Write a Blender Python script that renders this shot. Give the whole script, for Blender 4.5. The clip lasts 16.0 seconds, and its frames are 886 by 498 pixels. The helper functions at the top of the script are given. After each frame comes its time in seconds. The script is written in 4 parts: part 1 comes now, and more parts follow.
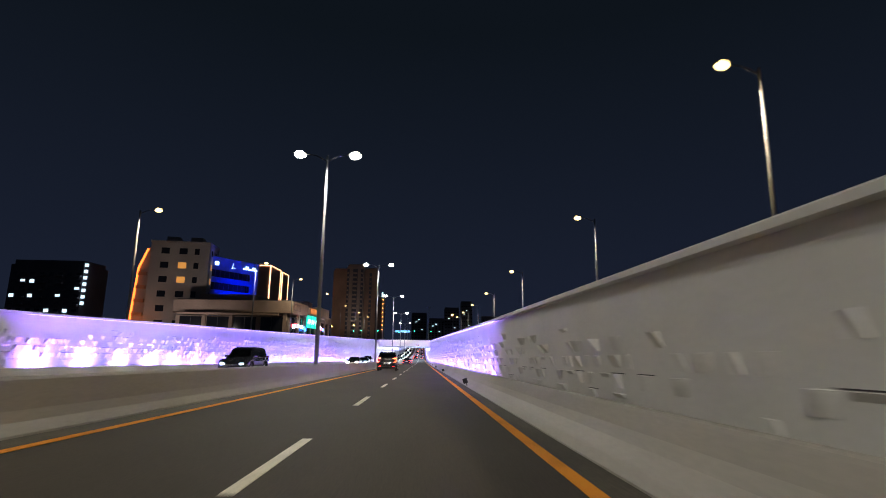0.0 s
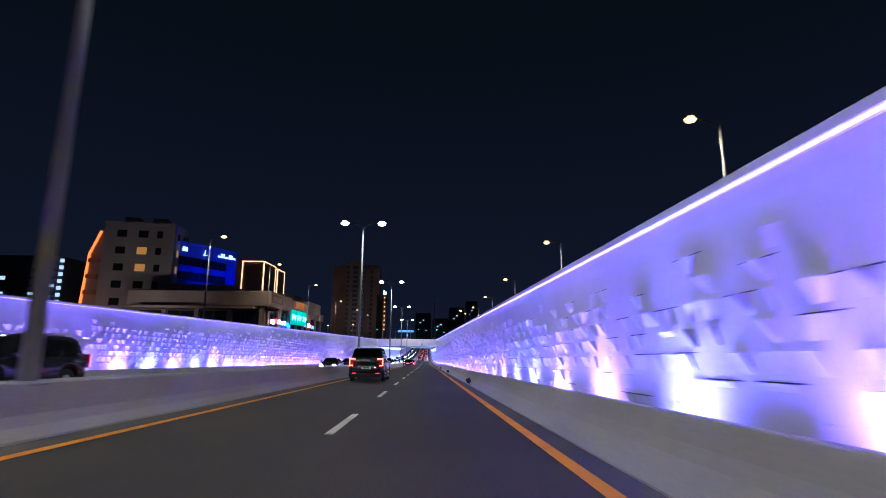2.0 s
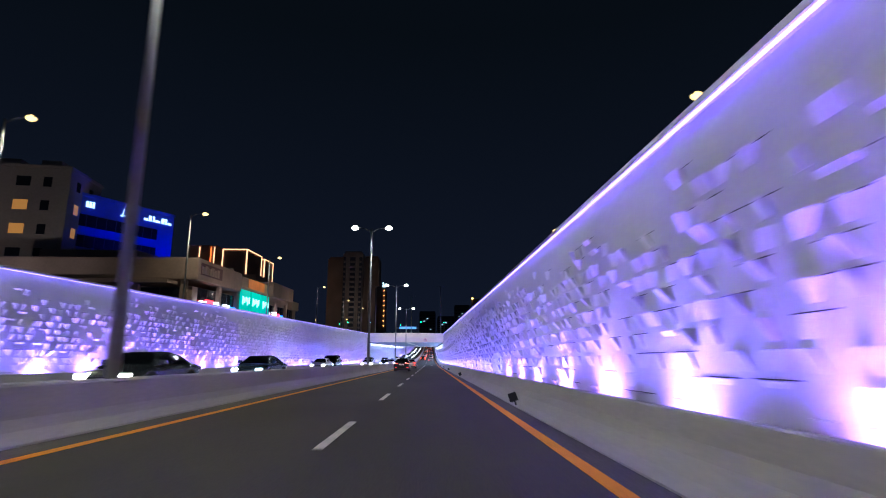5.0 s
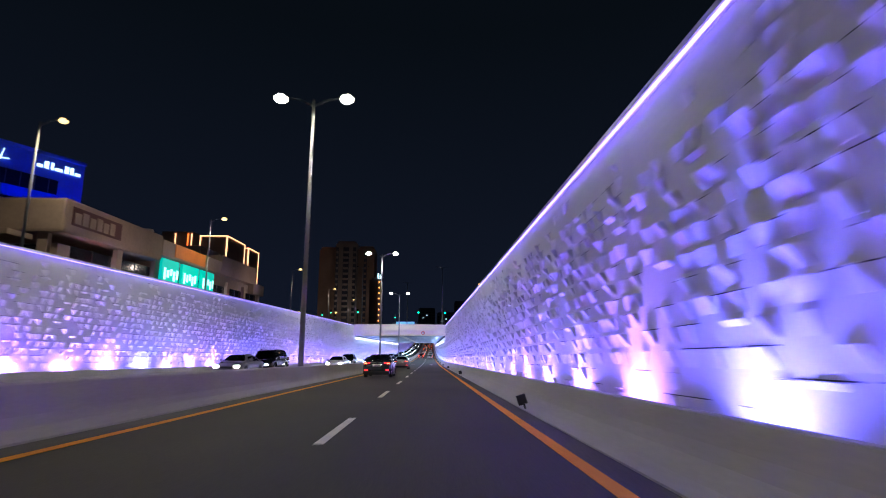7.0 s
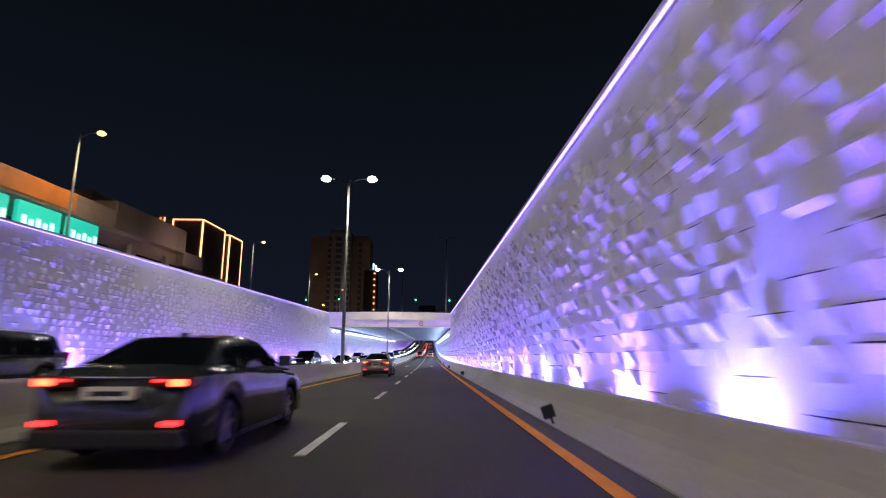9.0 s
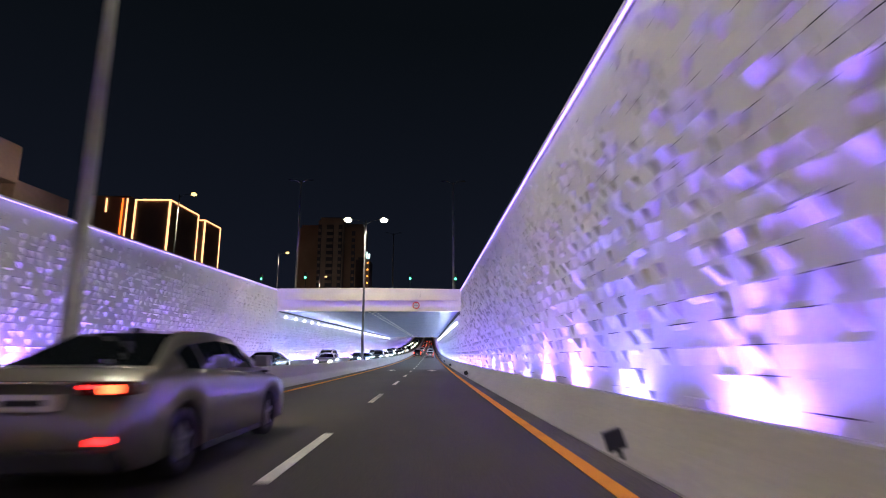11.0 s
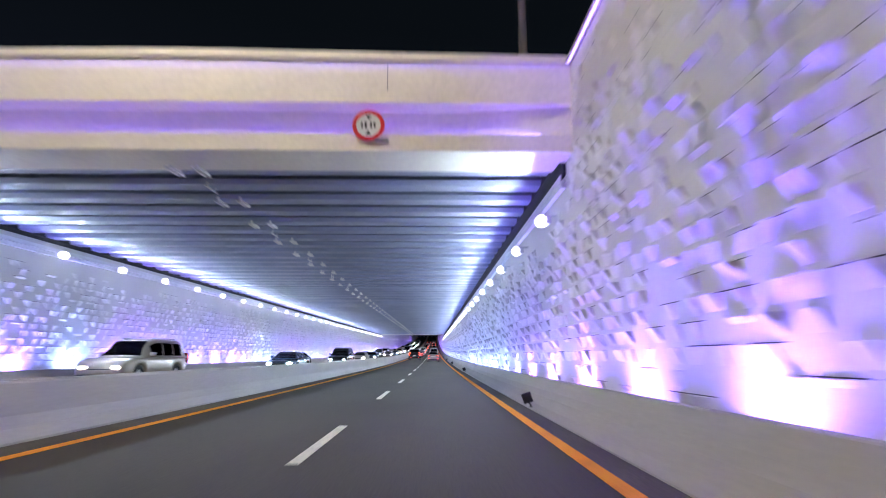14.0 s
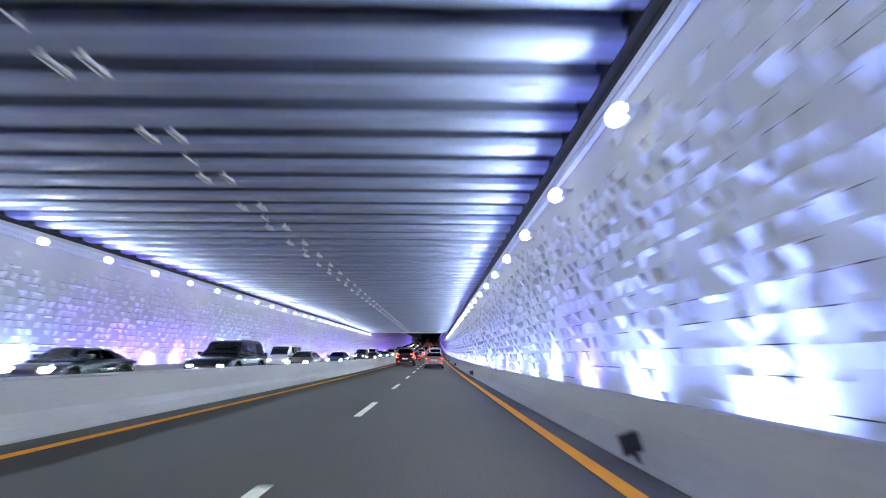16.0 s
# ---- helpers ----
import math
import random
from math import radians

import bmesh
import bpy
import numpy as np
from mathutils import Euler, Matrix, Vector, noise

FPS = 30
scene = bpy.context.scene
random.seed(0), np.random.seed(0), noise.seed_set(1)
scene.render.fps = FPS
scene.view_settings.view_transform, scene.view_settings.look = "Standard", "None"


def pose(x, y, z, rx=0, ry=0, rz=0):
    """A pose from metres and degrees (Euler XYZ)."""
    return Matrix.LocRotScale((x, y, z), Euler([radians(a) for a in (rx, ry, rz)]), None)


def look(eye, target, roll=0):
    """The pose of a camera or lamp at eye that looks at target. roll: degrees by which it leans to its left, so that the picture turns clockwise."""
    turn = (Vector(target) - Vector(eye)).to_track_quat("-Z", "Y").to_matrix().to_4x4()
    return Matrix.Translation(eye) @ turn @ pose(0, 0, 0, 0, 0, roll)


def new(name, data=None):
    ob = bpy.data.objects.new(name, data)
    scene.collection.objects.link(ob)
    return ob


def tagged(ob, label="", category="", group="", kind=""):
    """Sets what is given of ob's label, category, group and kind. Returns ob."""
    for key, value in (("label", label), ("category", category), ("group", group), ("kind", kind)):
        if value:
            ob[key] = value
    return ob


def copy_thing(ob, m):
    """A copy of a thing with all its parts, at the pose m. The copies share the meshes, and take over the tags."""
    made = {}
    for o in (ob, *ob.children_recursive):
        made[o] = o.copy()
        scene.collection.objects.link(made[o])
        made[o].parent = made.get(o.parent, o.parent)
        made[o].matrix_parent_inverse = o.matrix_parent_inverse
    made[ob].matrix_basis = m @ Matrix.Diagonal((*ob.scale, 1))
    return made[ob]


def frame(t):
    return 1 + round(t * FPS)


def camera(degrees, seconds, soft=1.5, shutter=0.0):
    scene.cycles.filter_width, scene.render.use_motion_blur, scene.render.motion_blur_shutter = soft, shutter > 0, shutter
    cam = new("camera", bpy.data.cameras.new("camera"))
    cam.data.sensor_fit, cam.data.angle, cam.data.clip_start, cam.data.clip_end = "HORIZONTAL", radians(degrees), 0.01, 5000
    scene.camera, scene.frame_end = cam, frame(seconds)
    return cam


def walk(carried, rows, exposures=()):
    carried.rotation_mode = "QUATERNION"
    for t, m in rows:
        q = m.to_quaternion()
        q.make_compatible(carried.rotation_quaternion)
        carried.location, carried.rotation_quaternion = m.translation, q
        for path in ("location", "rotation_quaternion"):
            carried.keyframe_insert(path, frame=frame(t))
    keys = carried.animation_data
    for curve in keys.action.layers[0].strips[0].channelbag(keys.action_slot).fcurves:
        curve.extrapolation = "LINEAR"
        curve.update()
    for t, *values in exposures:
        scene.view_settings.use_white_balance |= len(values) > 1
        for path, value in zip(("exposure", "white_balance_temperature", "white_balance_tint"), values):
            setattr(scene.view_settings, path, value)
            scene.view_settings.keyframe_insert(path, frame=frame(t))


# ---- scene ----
# camera: carried in a car down the ramp of an underpass, at night
cam = camera(82.03, 16.0, soft=1.0, shutter=0.45)
PATH = [
    (0.0, 1.823, -0.623, 1.310, 100.535, -0.780, -2.303),
    (0.5, 1.795, 4.755, 1.144, 100.598, -0.694, -2.208),
    (1.0, 1.767, 10.241, 0.975, 100.641, -0.618, -2.079),
    (1.5, 1.740, 15.837, 0.802, 100.666, -0.547, -1.936),
    (2.0, 1.718, 21.547, 0.626, 100.684, -0.470, -1.824),
    (2.5, 1.702, 27.372, 0.446, 100.676, -0.391, -1.759),
    (3.0, 1.692, 33.294, 0.263, 100.658, -0.314, -1.719),
    (3.5, 1.683, 39.290, 0.078, 100.655, -0.254, -1.631),
    (4.0, 1.676, 45.354, -0.108, 100.660, -0.209, -1.522),
    (4.5, 1.672, 51.488, -0.298, 100.665, -0.172, -1.415),
    (5.0, 1.672, 57.702, -0.490, 100.662, -0.141, -1.336),
    (5.5, 1.678, 64.006, -0.684, 100.644, -0.112, -1.310),
    (6.0, 1.692, 70.409, -0.881, 100.602, -0.080, -1.367),
    (6.5, 1.702, 76.913, -1.082, 100.526, -0.068, -1.396),
    (7.0, 1.709, 83.507, -1.286, 100.433, -0.075, -1.399),
    (7.5, 1.714, 90.173, -1.491, 100.386, -0.098, -1.391),
    (8.0, 1.722, 96.895, -1.699, 100.403, -0.125, -1.388),
    (8.5, 1.729, 103.660, -1.907, 100.392, -0.191, -1.377),
    (9.0, 1.736, 110.459, -2.117, 100.364, -0.267, -1.363),
    (9.5, 1.741, 117.285, -2.328, 100.329, -0.324, -1.351),
    (10.0, 1.744, 124.133, -2.539, 100.297, -0.333, -1.344),
    (10.5, 1.742, 131.004, -2.750, 100.276, -0.261, -1.349),
    (11.0, 1.736, 137.903, -2.963, 100.277, -0.076, -1.369),
    (11.5, 1.727, 144.841, -3.177, 100.274, 0.116, -1.376),
    (12.0, 1.720, 151.830, -3.393, 100.255, 0.241, -1.362),
    (12.5, 1.715, 158.880, -3.605, 100.315, 0.273, -1.324),
    (13.0, 1.719, 166.000, -3.809, 100.402, 0.213, -1.283),
    (13.5, 1.714, 173.202, -4.007, 100.525, 0.104, -1.141),
    (14.0, 1.708, 180.499, -4.198, 100.593, -0.001, -0.990),
    (14.5, 1.707, 187.891, -4.381, 100.704, -0.088, -0.896),
    (15.0, 1.708, 195.378, -4.557, 100.821, -0.188, -0.849),
    (15.5, 1.701, 202.981, -4.726, 100.897, -0.239, -0.853),
    (16.0, 1.694, 210.716, -4.886, 100.952, -0.276, -0.862),
]
EXPOSURES = [(0.0, 0.85, 6000, 8), (1.0, 0.6, 5950, 8), (1.5, 0.25, 5400, 9), (2.0, 0.12, 5100, 10), (3.0, 0.15, 5200, 10), (5.5, 0.0, 5400, 7), (8.0, 0.1, 5900, 9), (10.5, 0.1, 6500, 10), (13.0, 0.15, 6500, 8), (14.5, 0.1, 6500, 10), (16.0, 0.08, 6500, 10)]
walk(cam, [(t, pose(*m)) for t, *m in PATH], EXPOSURES)

# ---- the plan: x to the right of the lane line, y along the road, z up ----
X_WALL_R, X_WALL_L = 4.91, -14.28          # faces of the two retaining walls
X_MEDIAN = -4.32                           # middle of the median barrier
Y_PORTAL, Y_EXIT = 192.0, 338.0            # the covered stretch
Y_LIT = 20.9                               # where the decorative lighting begins
SAG_0, SAG_K, SAG_1 = 150.0, 1.80e-4, 560.0
STREET = 1.75                              # level of the streets above


def road_z(y):
    u = min(max(y - SAG_0, 0), SAG_1 - SAG_0)
    return 0.137 - 0.0308 * y + 0.5 * SAG_K * u * u + SAG_K * (SAG_1 - SAG_0) * max(y - SAG_1, 0)


def top_z(y):
    return 2.36 + 0.0025 * max(0, 25 - y) + 0.02 * max(0, y - 600)


def ceiling_z(y):
    return 0.2 - 0.0108 * (y - Y_PORTAL)


# ---- world and light ----
world = bpy.data.worlds.new("night_sky")
scene.world = world
world.use_nodes = True
wn = world.node_tree
back = wn.nodes["Background"]
coord = wn.nodes.new("ShaderNodeTexCoord")
sep = wn.nodes.new("ShaderNodeSeparateXYZ")
ramp = wn.nodes.new("ShaderNodeValToRGB")
wn.links.new(coord.outputs["Generated"], sep.inputs[0])
wn.links.new(sep.outputs["Z"], ramp.inputs[0])
wn.links.new(ramp.outputs[0], back.inputs[0])
ramp.color_ramp.elements[0].position, ramp.color_ramp.elements[0].color = 0.0, (0.0064, 0.0082, 0.0160, 1)
ramp.color_ramp.elements[1].position, ramp.color_ramp.elements[1].color = 0.55, (0.0026, 0.0038, 0.0056, 1)
back.inputs[1].default_value = 1.0

LAMP_STREET, LAMP_UP, LAMP_TUNNEL = 1350, 112, 460


def lamp(name, kind, m, watts, colour, size=0.1, angle=120, blend=0.5):
    data = bpy.data.lights.new(name, kind)
    data.energy, data.color = watts, colour
    data.shadow_soft_size = size
    if kind == "SPOT":
        data.spot_size, data.spot_blend = radians(angle), blend
    ob = new(name, data)
    ob.matrix_world = m
    return ob


def share_lamp(ob, m):
    twin = new(ob.name, ob.data)
    twin.matrix_world = m
    return twin


# ---- materials ----
def material(name, colour, rough=0.6, metal=0.0, grain=0.0, scale=30.0, stain=0.0, stain_scale=0.6, bump=0.0, emit=0.0, coat=0.0, vary=0.0, stretch=(1, 1, 1)):
    m = bpy.data.materials.new(name)
    m.use_nodes = True
    n, links = m.node_tree.nodes, m.node_tree.links
    b = n["Principled BSDF"]
    b.inputs["Base Color"].default_value = (*colour, 1)
    b.inputs["Roughness"].default_value, b.inputs["Metallic"].default_value = rough, metal
    b.inputs["Coat Weight"].default_value = coat
    if emit:
        b.inputs["Emission Color"].default_value = (*colour, 1)
        b.inputs["Emission Strength"].default_value = emit
    if grain or stain or vary:
        geo = n.new("ShaderNodeNewGeometry")
        scl = n.new("ShaderNodeMapping")
        scl.inputs["Scale"].default_value = stretch
        links.new(geo.outputs["Position"], scl.inputs["Vector"])
        fine, large = n.new("ShaderNodeTexNoise"), n.new("ShaderNodeTexNoise")
        fine.inputs["Scale"].default_value, fine.inputs["Detail"].default_value = scale, 3
        large.inputs["Scale"].default_value, large.inputs["Detail"].default_value = stain_scale, 4
        links.new(scl.outputs[0], fine.inputs["Vector"])
        links.new(scl.outputs[0], large.inputs["Vector"])
        total = None
        for tex, amount in ((fine.outputs["Fac"], grain), (large.outputs["Fac"], stain)):
            k = n.new("ShaderNodeMapRange")
            k.inputs["From Min"].default_value, k.inputs["From Max"].default_value = 0.3, 0.7
            k.inputs["To Min"].default_value, k.inputs["To Max"].default_value = 1 - amount, 1 + amount
            links.new(tex, k.inputs["Value"])
            if total is None:
                total = k.outputs[0]
            else:
                mul = n.new("ShaderNodeMath")
                mul.operation = "MULTIPLY"
                links.new(total, mul.inputs[0]), links.new(k.outputs[0], mul.inputs[1])
                total = mul.outputs[0]
        if vary:
            info = n.new("ShaderNodeObjectInfo")
            k = n.new("ShaderNodeMapRange")
            k.inputs["To Min"].default_value, k.inputs["To Max"].default_value = 1 - vary, 1 + vary
            links.new(info.outputs["Random"], k.inputs["Value"])
            mul = n.new("ShaderNodeMath")
            mul.operation = "MULTIPLY"
            links.new(total, mul.inputs[0]), links.new(k.outputs[0], mul.inputs[1])
            total = mul.outputs[0]
        mix = n.new("ShaderNodeVectorMath")
        mix.operation = "SCALE"
        mix.inputs[0].default_value = colour
        links.new(total, mix.inputs["Scale"])
        links.new(mix.outputs[0], b.inputs["Base Color"])
        if bump:
            bp = n.new("ShaderNodeBump")
            bp.inputs["Strength"].default_value, bp.inputs["Distance"].default_value = bump, 0.01
            links.new(fine.outputs["Fac"], bp.inputs["Height"])
            links.new(bp.outputs[0], b.inputs["Normal"])
    return m


ASPHALT = material("asphalt", (0.055, 0.043, 0.031), 0.8, grain=0.35, scale=60, stain=0.25, stain_scale=0.35, bump=0.4, stretch=(1, 0.35, 1))
GUTTER = material("gutter_asphalt", (0.095, 0.080, 0.062), 0.75, grain=0.3, scale=40, stain=0.4, stain_scale=0.8, bump=0.3, stretch=(1, 0.3, 1))
YELLOW = material("yellow_road_paint", (1.0, 0.36, 0.01), 0.85, grain=0.12, scale=25, stain=0.12, stain_scale=1.2)
WHITE_LINE = material("white_road_paint", (0.80, 0.74, 0.60), 0.5, grain=0.15, scale=25, stain=0.15, stain_scale=1.5)
PAINTED = material("painted_concrete", (0.66, 0.64, 0.62), 0.55, grain=0.04, scale=14, stain=0.07, stain_scale=0.45, bump=0.08)
RELIEF = material("relief_concrete", (0.70, 0.68, 0.66), 0.5, grain=0.05, scale=20, stain=0.08, stain_scale=0.7, bump=0.08, vary=0.05)
BARRIER = material("barrier_concrete", (0.43, 0.40, 0.355), 0.6, grain=0.06, scale=18, stain=0.10, stain_scale=0.5, bump=0.1, stretch=(1, 0.5, 1.3))
BRIDGE = material("bridge_concrete", (0.86, 0.80, 0.70), 0.6, grain=0.05, scale=10, stain=0.08, stain_scale=0.4)
BEAM = material("beam_concrete", (0.25, 0.27, 0.37), 0.55, grain=0.05, scale=12, stain=0.1, stain_scale=0.5)
# own dark tone of ledge and joint; painted shade on the ceiling slab
DARK_AND_GAP_SHADE = material("dark_recess", (0.03, 0.03, 0.035), 0.8, grain=0.2, scale=8)
POLE = material("galvanised_steel", (0.30, 0.30, 0.31), 0.6, metal=0.2, grain=0.06, scale=8, stain=0.1)
FIXTURE = material("dark_fixture", (0.05, 0.05, 0.055), 0.4, metal=0.3)
TRAY = material("cable_tray_steel", (0.55, 0.55, 0.58), 0.35, metal=0.7, grain=0.08, scale=10)
TRAY_WHITE = material("cable_tray_white", (0.74, 0.74, 0.76), 0.4, metal=0.0, grain=0.05, scale=10, stain=0.08)
GROUND = material("street_ground", (0.06, 0.055, 0.05), 0.9, grain=0.3, scale=2, stain=0.3, stain_scale=0.05)
LED_STRIP = material("led_strip", (0.38, 0.27, 1.0), emit=4.2)
LAMP_WHITE = material("lamp_glass_white", (1.0, 0.90, 0.66), emit=9.0)
LAMP_YELLOW = material("lamp_glass_yellow", (1.0, 0.66, 0.22), emit=2.6)
LAMP_ORANGE = material("lamp_glass_orange", (1.0, 0.42, 0.06), emit=25.0)
LAMP_COOL = material("lamp_glass_cool", (0.86, 0.92, 1.0), emit=8.0)
GREEN_LIGHT = material("signal_green", (0.05, 1.0, 0.35), emit=12.0)
RUBBER = material("tyre_rubber", (0.02, 0.02, 0.02), 0.8)
RIM = material("alloy_rim", (0.5, 0.5, 0.52), 0.3, metal=0.9)
CAR_GLASS = material("car_glass", (0.010, 0.012, 0.014), 0.06, coat=0.6)
CHROME = material("chrome_trim", (0.6, 0.6, 0.6), 0.15, metal=1.0)
TAIL = material("tail_lamp_red", (1.0, 0.02, 0.02), 0.2, emit=5.0)
TAIL_HOT = material("tail_lamp_core", (1.0, 0.09, 0.03), 0.2, emit=7.0)
HEAD = material("headlamp_white", (1.0, 0.90, 0.68), 0.2, emit=80.0)
HEAD_COOL = material("headlamp_cool", (0.72, 0.95, 1.0), 0.2, emit=80.0)
PLATE = material("number_plate", (0.82, 0.76, 0.66), 0.4)
PLASTIC = material("black_plastic", (0.018, 0.018, 0.02), 0.55)
PAINT_BLACK = material("car_paint_black", (0.012, 0.012, 0.014), 0.22, coat=1.0)
PAINT_SILVER = material("car_paint_silver", (0.26, 0.235, 0.22), 0.3, metal=0.6, coat=1.0)
PAINT_GREEN = material("car_paint_dark_grey", (0.045, 0.052, 0.055), 0.25, metal=0.4, coat=1.0)
PAINT_WHITE = material("car_paint_white", (0.68, 0.68, 0.67), 0.3, coat=1.0)
PAINT_BEIGE = material("car_paint_beige", (0.40, 0.33, 0.24), 0.3, metal=0.4, coat=1.0)
PAINT_BLUE = material("car_paint_blue", (0.06, 0.10, 0.16), 0.25, metal=0.4, coat=1.0)


# ---- building helpers ----
def finish(name, bm, mat, parent=None, label="", smooth=False):
    bmesh.ops.recalc_face_normals(bm, faces=bm.faces[:])
    me = bpy.data.meshes.new(name)
    bm.to_mesh(me)
    bm.free()
    if smooth:
        for p in me.polygons:
            p.use_smooth = True
    me.materials.append(mat)
    ob = new(name, me)
    if parent is not None:
        ob.parent = parent
    if label:
        ob["label"] = label
    return ob


def part(name, bm, mat, parent, label="", smooth=False):
    return finish(name, bm, mat, parent, label, smooth)


def same_part(ob, m, parent=None):
    twin = new(ob.name, ob.data)
    twin.parent = parent or ob.parent
    twin.matrix_basis = m
    return twin


def thing(name, label, category, group="", at=None):
    ob = new(name)
    ob.empty_display_size = 0.2
    if at is not None:
        ob.matrix_basis = at
    return tagged(ob, label, category, group)


def box(bm, x0, x1, y0, y1, z0, z1, bevel=0.0):
    made = bmesh.ops.create_cube(bm, size=1)["verts"]
    for v in made:
        v.co = ((x0 + x1) / 2 + v.co.x * (x1 - x0), (y0 + y1) / 2 + v.co.y * (y1 - y0), (z0 + z1) / 2 + v.co.z * (z1 - z0))
    if bevel:
        edges = list({e for v in made for e in v.link_edges})
        bmesh.ops.bevel(bm, geom=edges, offset=bevel, segments=2, affect="EDGES", profile=0.6)
    return bm


def boxed(x0, x1, y0, y1, z0, z1, bevel=0.0):
    return box(bmesh.new(), x0, x1, y0, y1, z0, z1, bevel)


def tube(bm, a, b, r0, r1, sides=12):
    a, b = Vector(a), Vector(b)
    d = b - a
    q = d.to_track_quat("Z", "Y").to_matrix().to_4x4()
    bmesh.ops.create_cone(bm, cap_ends=True, segments=sides, radius1=r0, radius2=r1, depth=d.length, matrix=Matrix.Translation((a + b) / 2) @ q)
    return bm


def ribbon(name, profile, ys, mat, closed=False, smooth=False):
    """A long solid drawn along the road: profile(y) gives its cross-section as (x, z)."""
    bm = bmesh.new()
    rows = [[bm.verts.new((x, y, z)) for x, z in profile(y)] for y in ys]
    n = len(rows[0])
    for a, b in zip(rows, rows[1:]):
        for i in range(n if closed else n - 1):
            j = (i + 1) % n
            bm.faces.new((a[i], a[j], b[j], b[i]))
    if closed:
        bm.faces.new(rows[0])
        bm.faces.new(rows[-1][::-1])
    return finish(name, bm, mat, smooth=smooth)


def steps(a, b, d):
    n = max(1, round((b - a) / d))
    return [a + (b - a) * i / n for i in range(n + 1)]


LONG = steps(-40, 660, 5)

# ---- road ----
road = tagged(ribbon("road", lambda y: [(-13.6, road_z(y) - 0.4), (-13.6, road_z(y)), (4.2, road_z(y)), (4.2, road_z(y) - 0.4)], LONG, ASPHALT, True), "dark grey worn asphalt carriageways of the underpass", "road", kind="structure")
for x, w in ((3.61, 0.27), (-3.62, 0.27), (-4.98, 0.27)):
    tagged(ribbon("gutter", lambda y: [(x - w, road_z(y) + 0.002), (x - w, road_z(y) + 0.005), (x + w, road_z(y) + 0.005), (x + w, road_z(y) + 0.002)], LONG, GUTTER, True), "dusty brown asphalt gutter beside the barrier", "gutter", kind="structure")
for x in (3.39, -3.22, -5.36, -12.9):
    tagged(ribbon("edge_line", lambda y: [(x - 0.09, road_z(y) + 0.006), (x - 0.09, road_z(y) + 0.011), (x + 0.09, road_z(y) + 0.011), (x + 0.09, road_z(y) + 0.006)], LONG, YELLOW, True), "solid yellow painted edge line on the asphalt", "road marking", kind="structure")

lane_lines = tagged(new("lane_line"), "dashed white lane line painted on the asphalt", "road marking", kind="structure")
DASHES = [-3.0 + 8.68 * i for i in range(62)]
for x, shift in ((0.18, 0.0), (-9.1, 3.6)):
    for i, y in enumerate(DASHES):
        y += shift
        tilt = math.degrees(math.atan((road_z(y + 1.75) - road_z(y - 1.75)) / 3.5))
        if i == 0 and x == 0.18:
            dash = part("dash", boxed(-0.068, 0.068, -1.56, 1.56, 0.003, 0.012), WHITE_LINE, lane_lines)
            dash.matrix_basis = pose(x, y, road_z(y), tilt)
        else:
            same_part(dash, pose(x, y, road_z(y), tilt))


def road_arrow(x, y):
    bm = bmesh.new()
    outline = [(-0.10, -1.7), (0.10, -1.7), (0.12, 0.0), (0.41, -0.1), (0.0, 1.6), (-0.41, -0.1), (-0.12, 0.0)]
    low = [bm.verts.new((a, b, 0.004)) for a, b in outline]
    top = [bm.verts.new((a, b, 0.012)) for a, b in outline]
    bm.faces.new(top)
    for i in range(len(low)):
        j = (i + 1) % len(low)
        bm.faces.new((low[i], low[j], top[j], top[i]))
    ob = finish("road_arrow", bm, WHITE_LINE)
    ob.matrix_basis = pose(x, y, road_z(y) + 0.006, math.degrees(math.atan(road_z(y + 0.5) - road_z(y - 0.5))))
    return tagged(ob, "white painted straight-ahead arrow on the asphalt", "road marking", "lane arrows", "structure")


road_arrow(1.86, 181.4), road_arrow(-1.52, 182.0)

# ---- barriers ----
def side_barrier(name, wall, s):
    """Sloped concrete barrier with a trough behind it; s is +1 for the wall on the +x side."""
    def prof(y):
        z = road_z(y)
        pts = [(-1.06, -0.3), (-1.06, 0.03), (-1.03, 0.05), (-0.92, 0.12), (-0.76, 0.27), (-0.68, 0.40), (-0.60, 0.60), (-0.585, 0.632), (-0.565, 0.645), (-0.47, 0.645), (-0.45, 0.63), (-0.44, 0.05), (0.0, 0.05), (0.0, -0.3)]
        return [(wall + s * a, z + b) for a, b in pts]
    return tagged(ribbon(name, prof, LONG, BARRIER, True), "grey concrete traffic barrier at the foot of the wall", "barrier", kind="structure")


side_barrier("barrier_east", X_WALL_R, 1)
side_barrier("barrier_west", X_WALL_L, -1)


def median_profile(y):
    z = road_z(y)
    half = [(0.44, -0.3), (0.44, 0.04), (0.42, 0.07), (0.34, 0.20), (0.29, 0.36), (0.25, 0.79), (0.23, 0.825), (0.11, 0.825), (0.10, 0.77)]
    return [(X_MEDIAN + a, z + b) for a, b in half] + [(X_MEDIAN - a, z + b) for a, b in reversed(half)]


tagged(ribbon("median_barrier", median_profile, LONG, BARRIER, True), "grey concrete median barrier with a grooved top", "barrier", kind="structure")

# ---- retaining walls ----
def retaining_wall(name, face, s):
    return tagged(ribbon(name, lambda y: [(face, road_z(y) - 0.5), (face, top_z(y) - 0.03), (face + s * 0.45, top_z(y) - 0.03), (face + s * 0.45, road_z(y) - 0.5)], LONG, PAINTED, True), "tall white painted concrete retaining wall of the underpass", "wall", kind="structure")


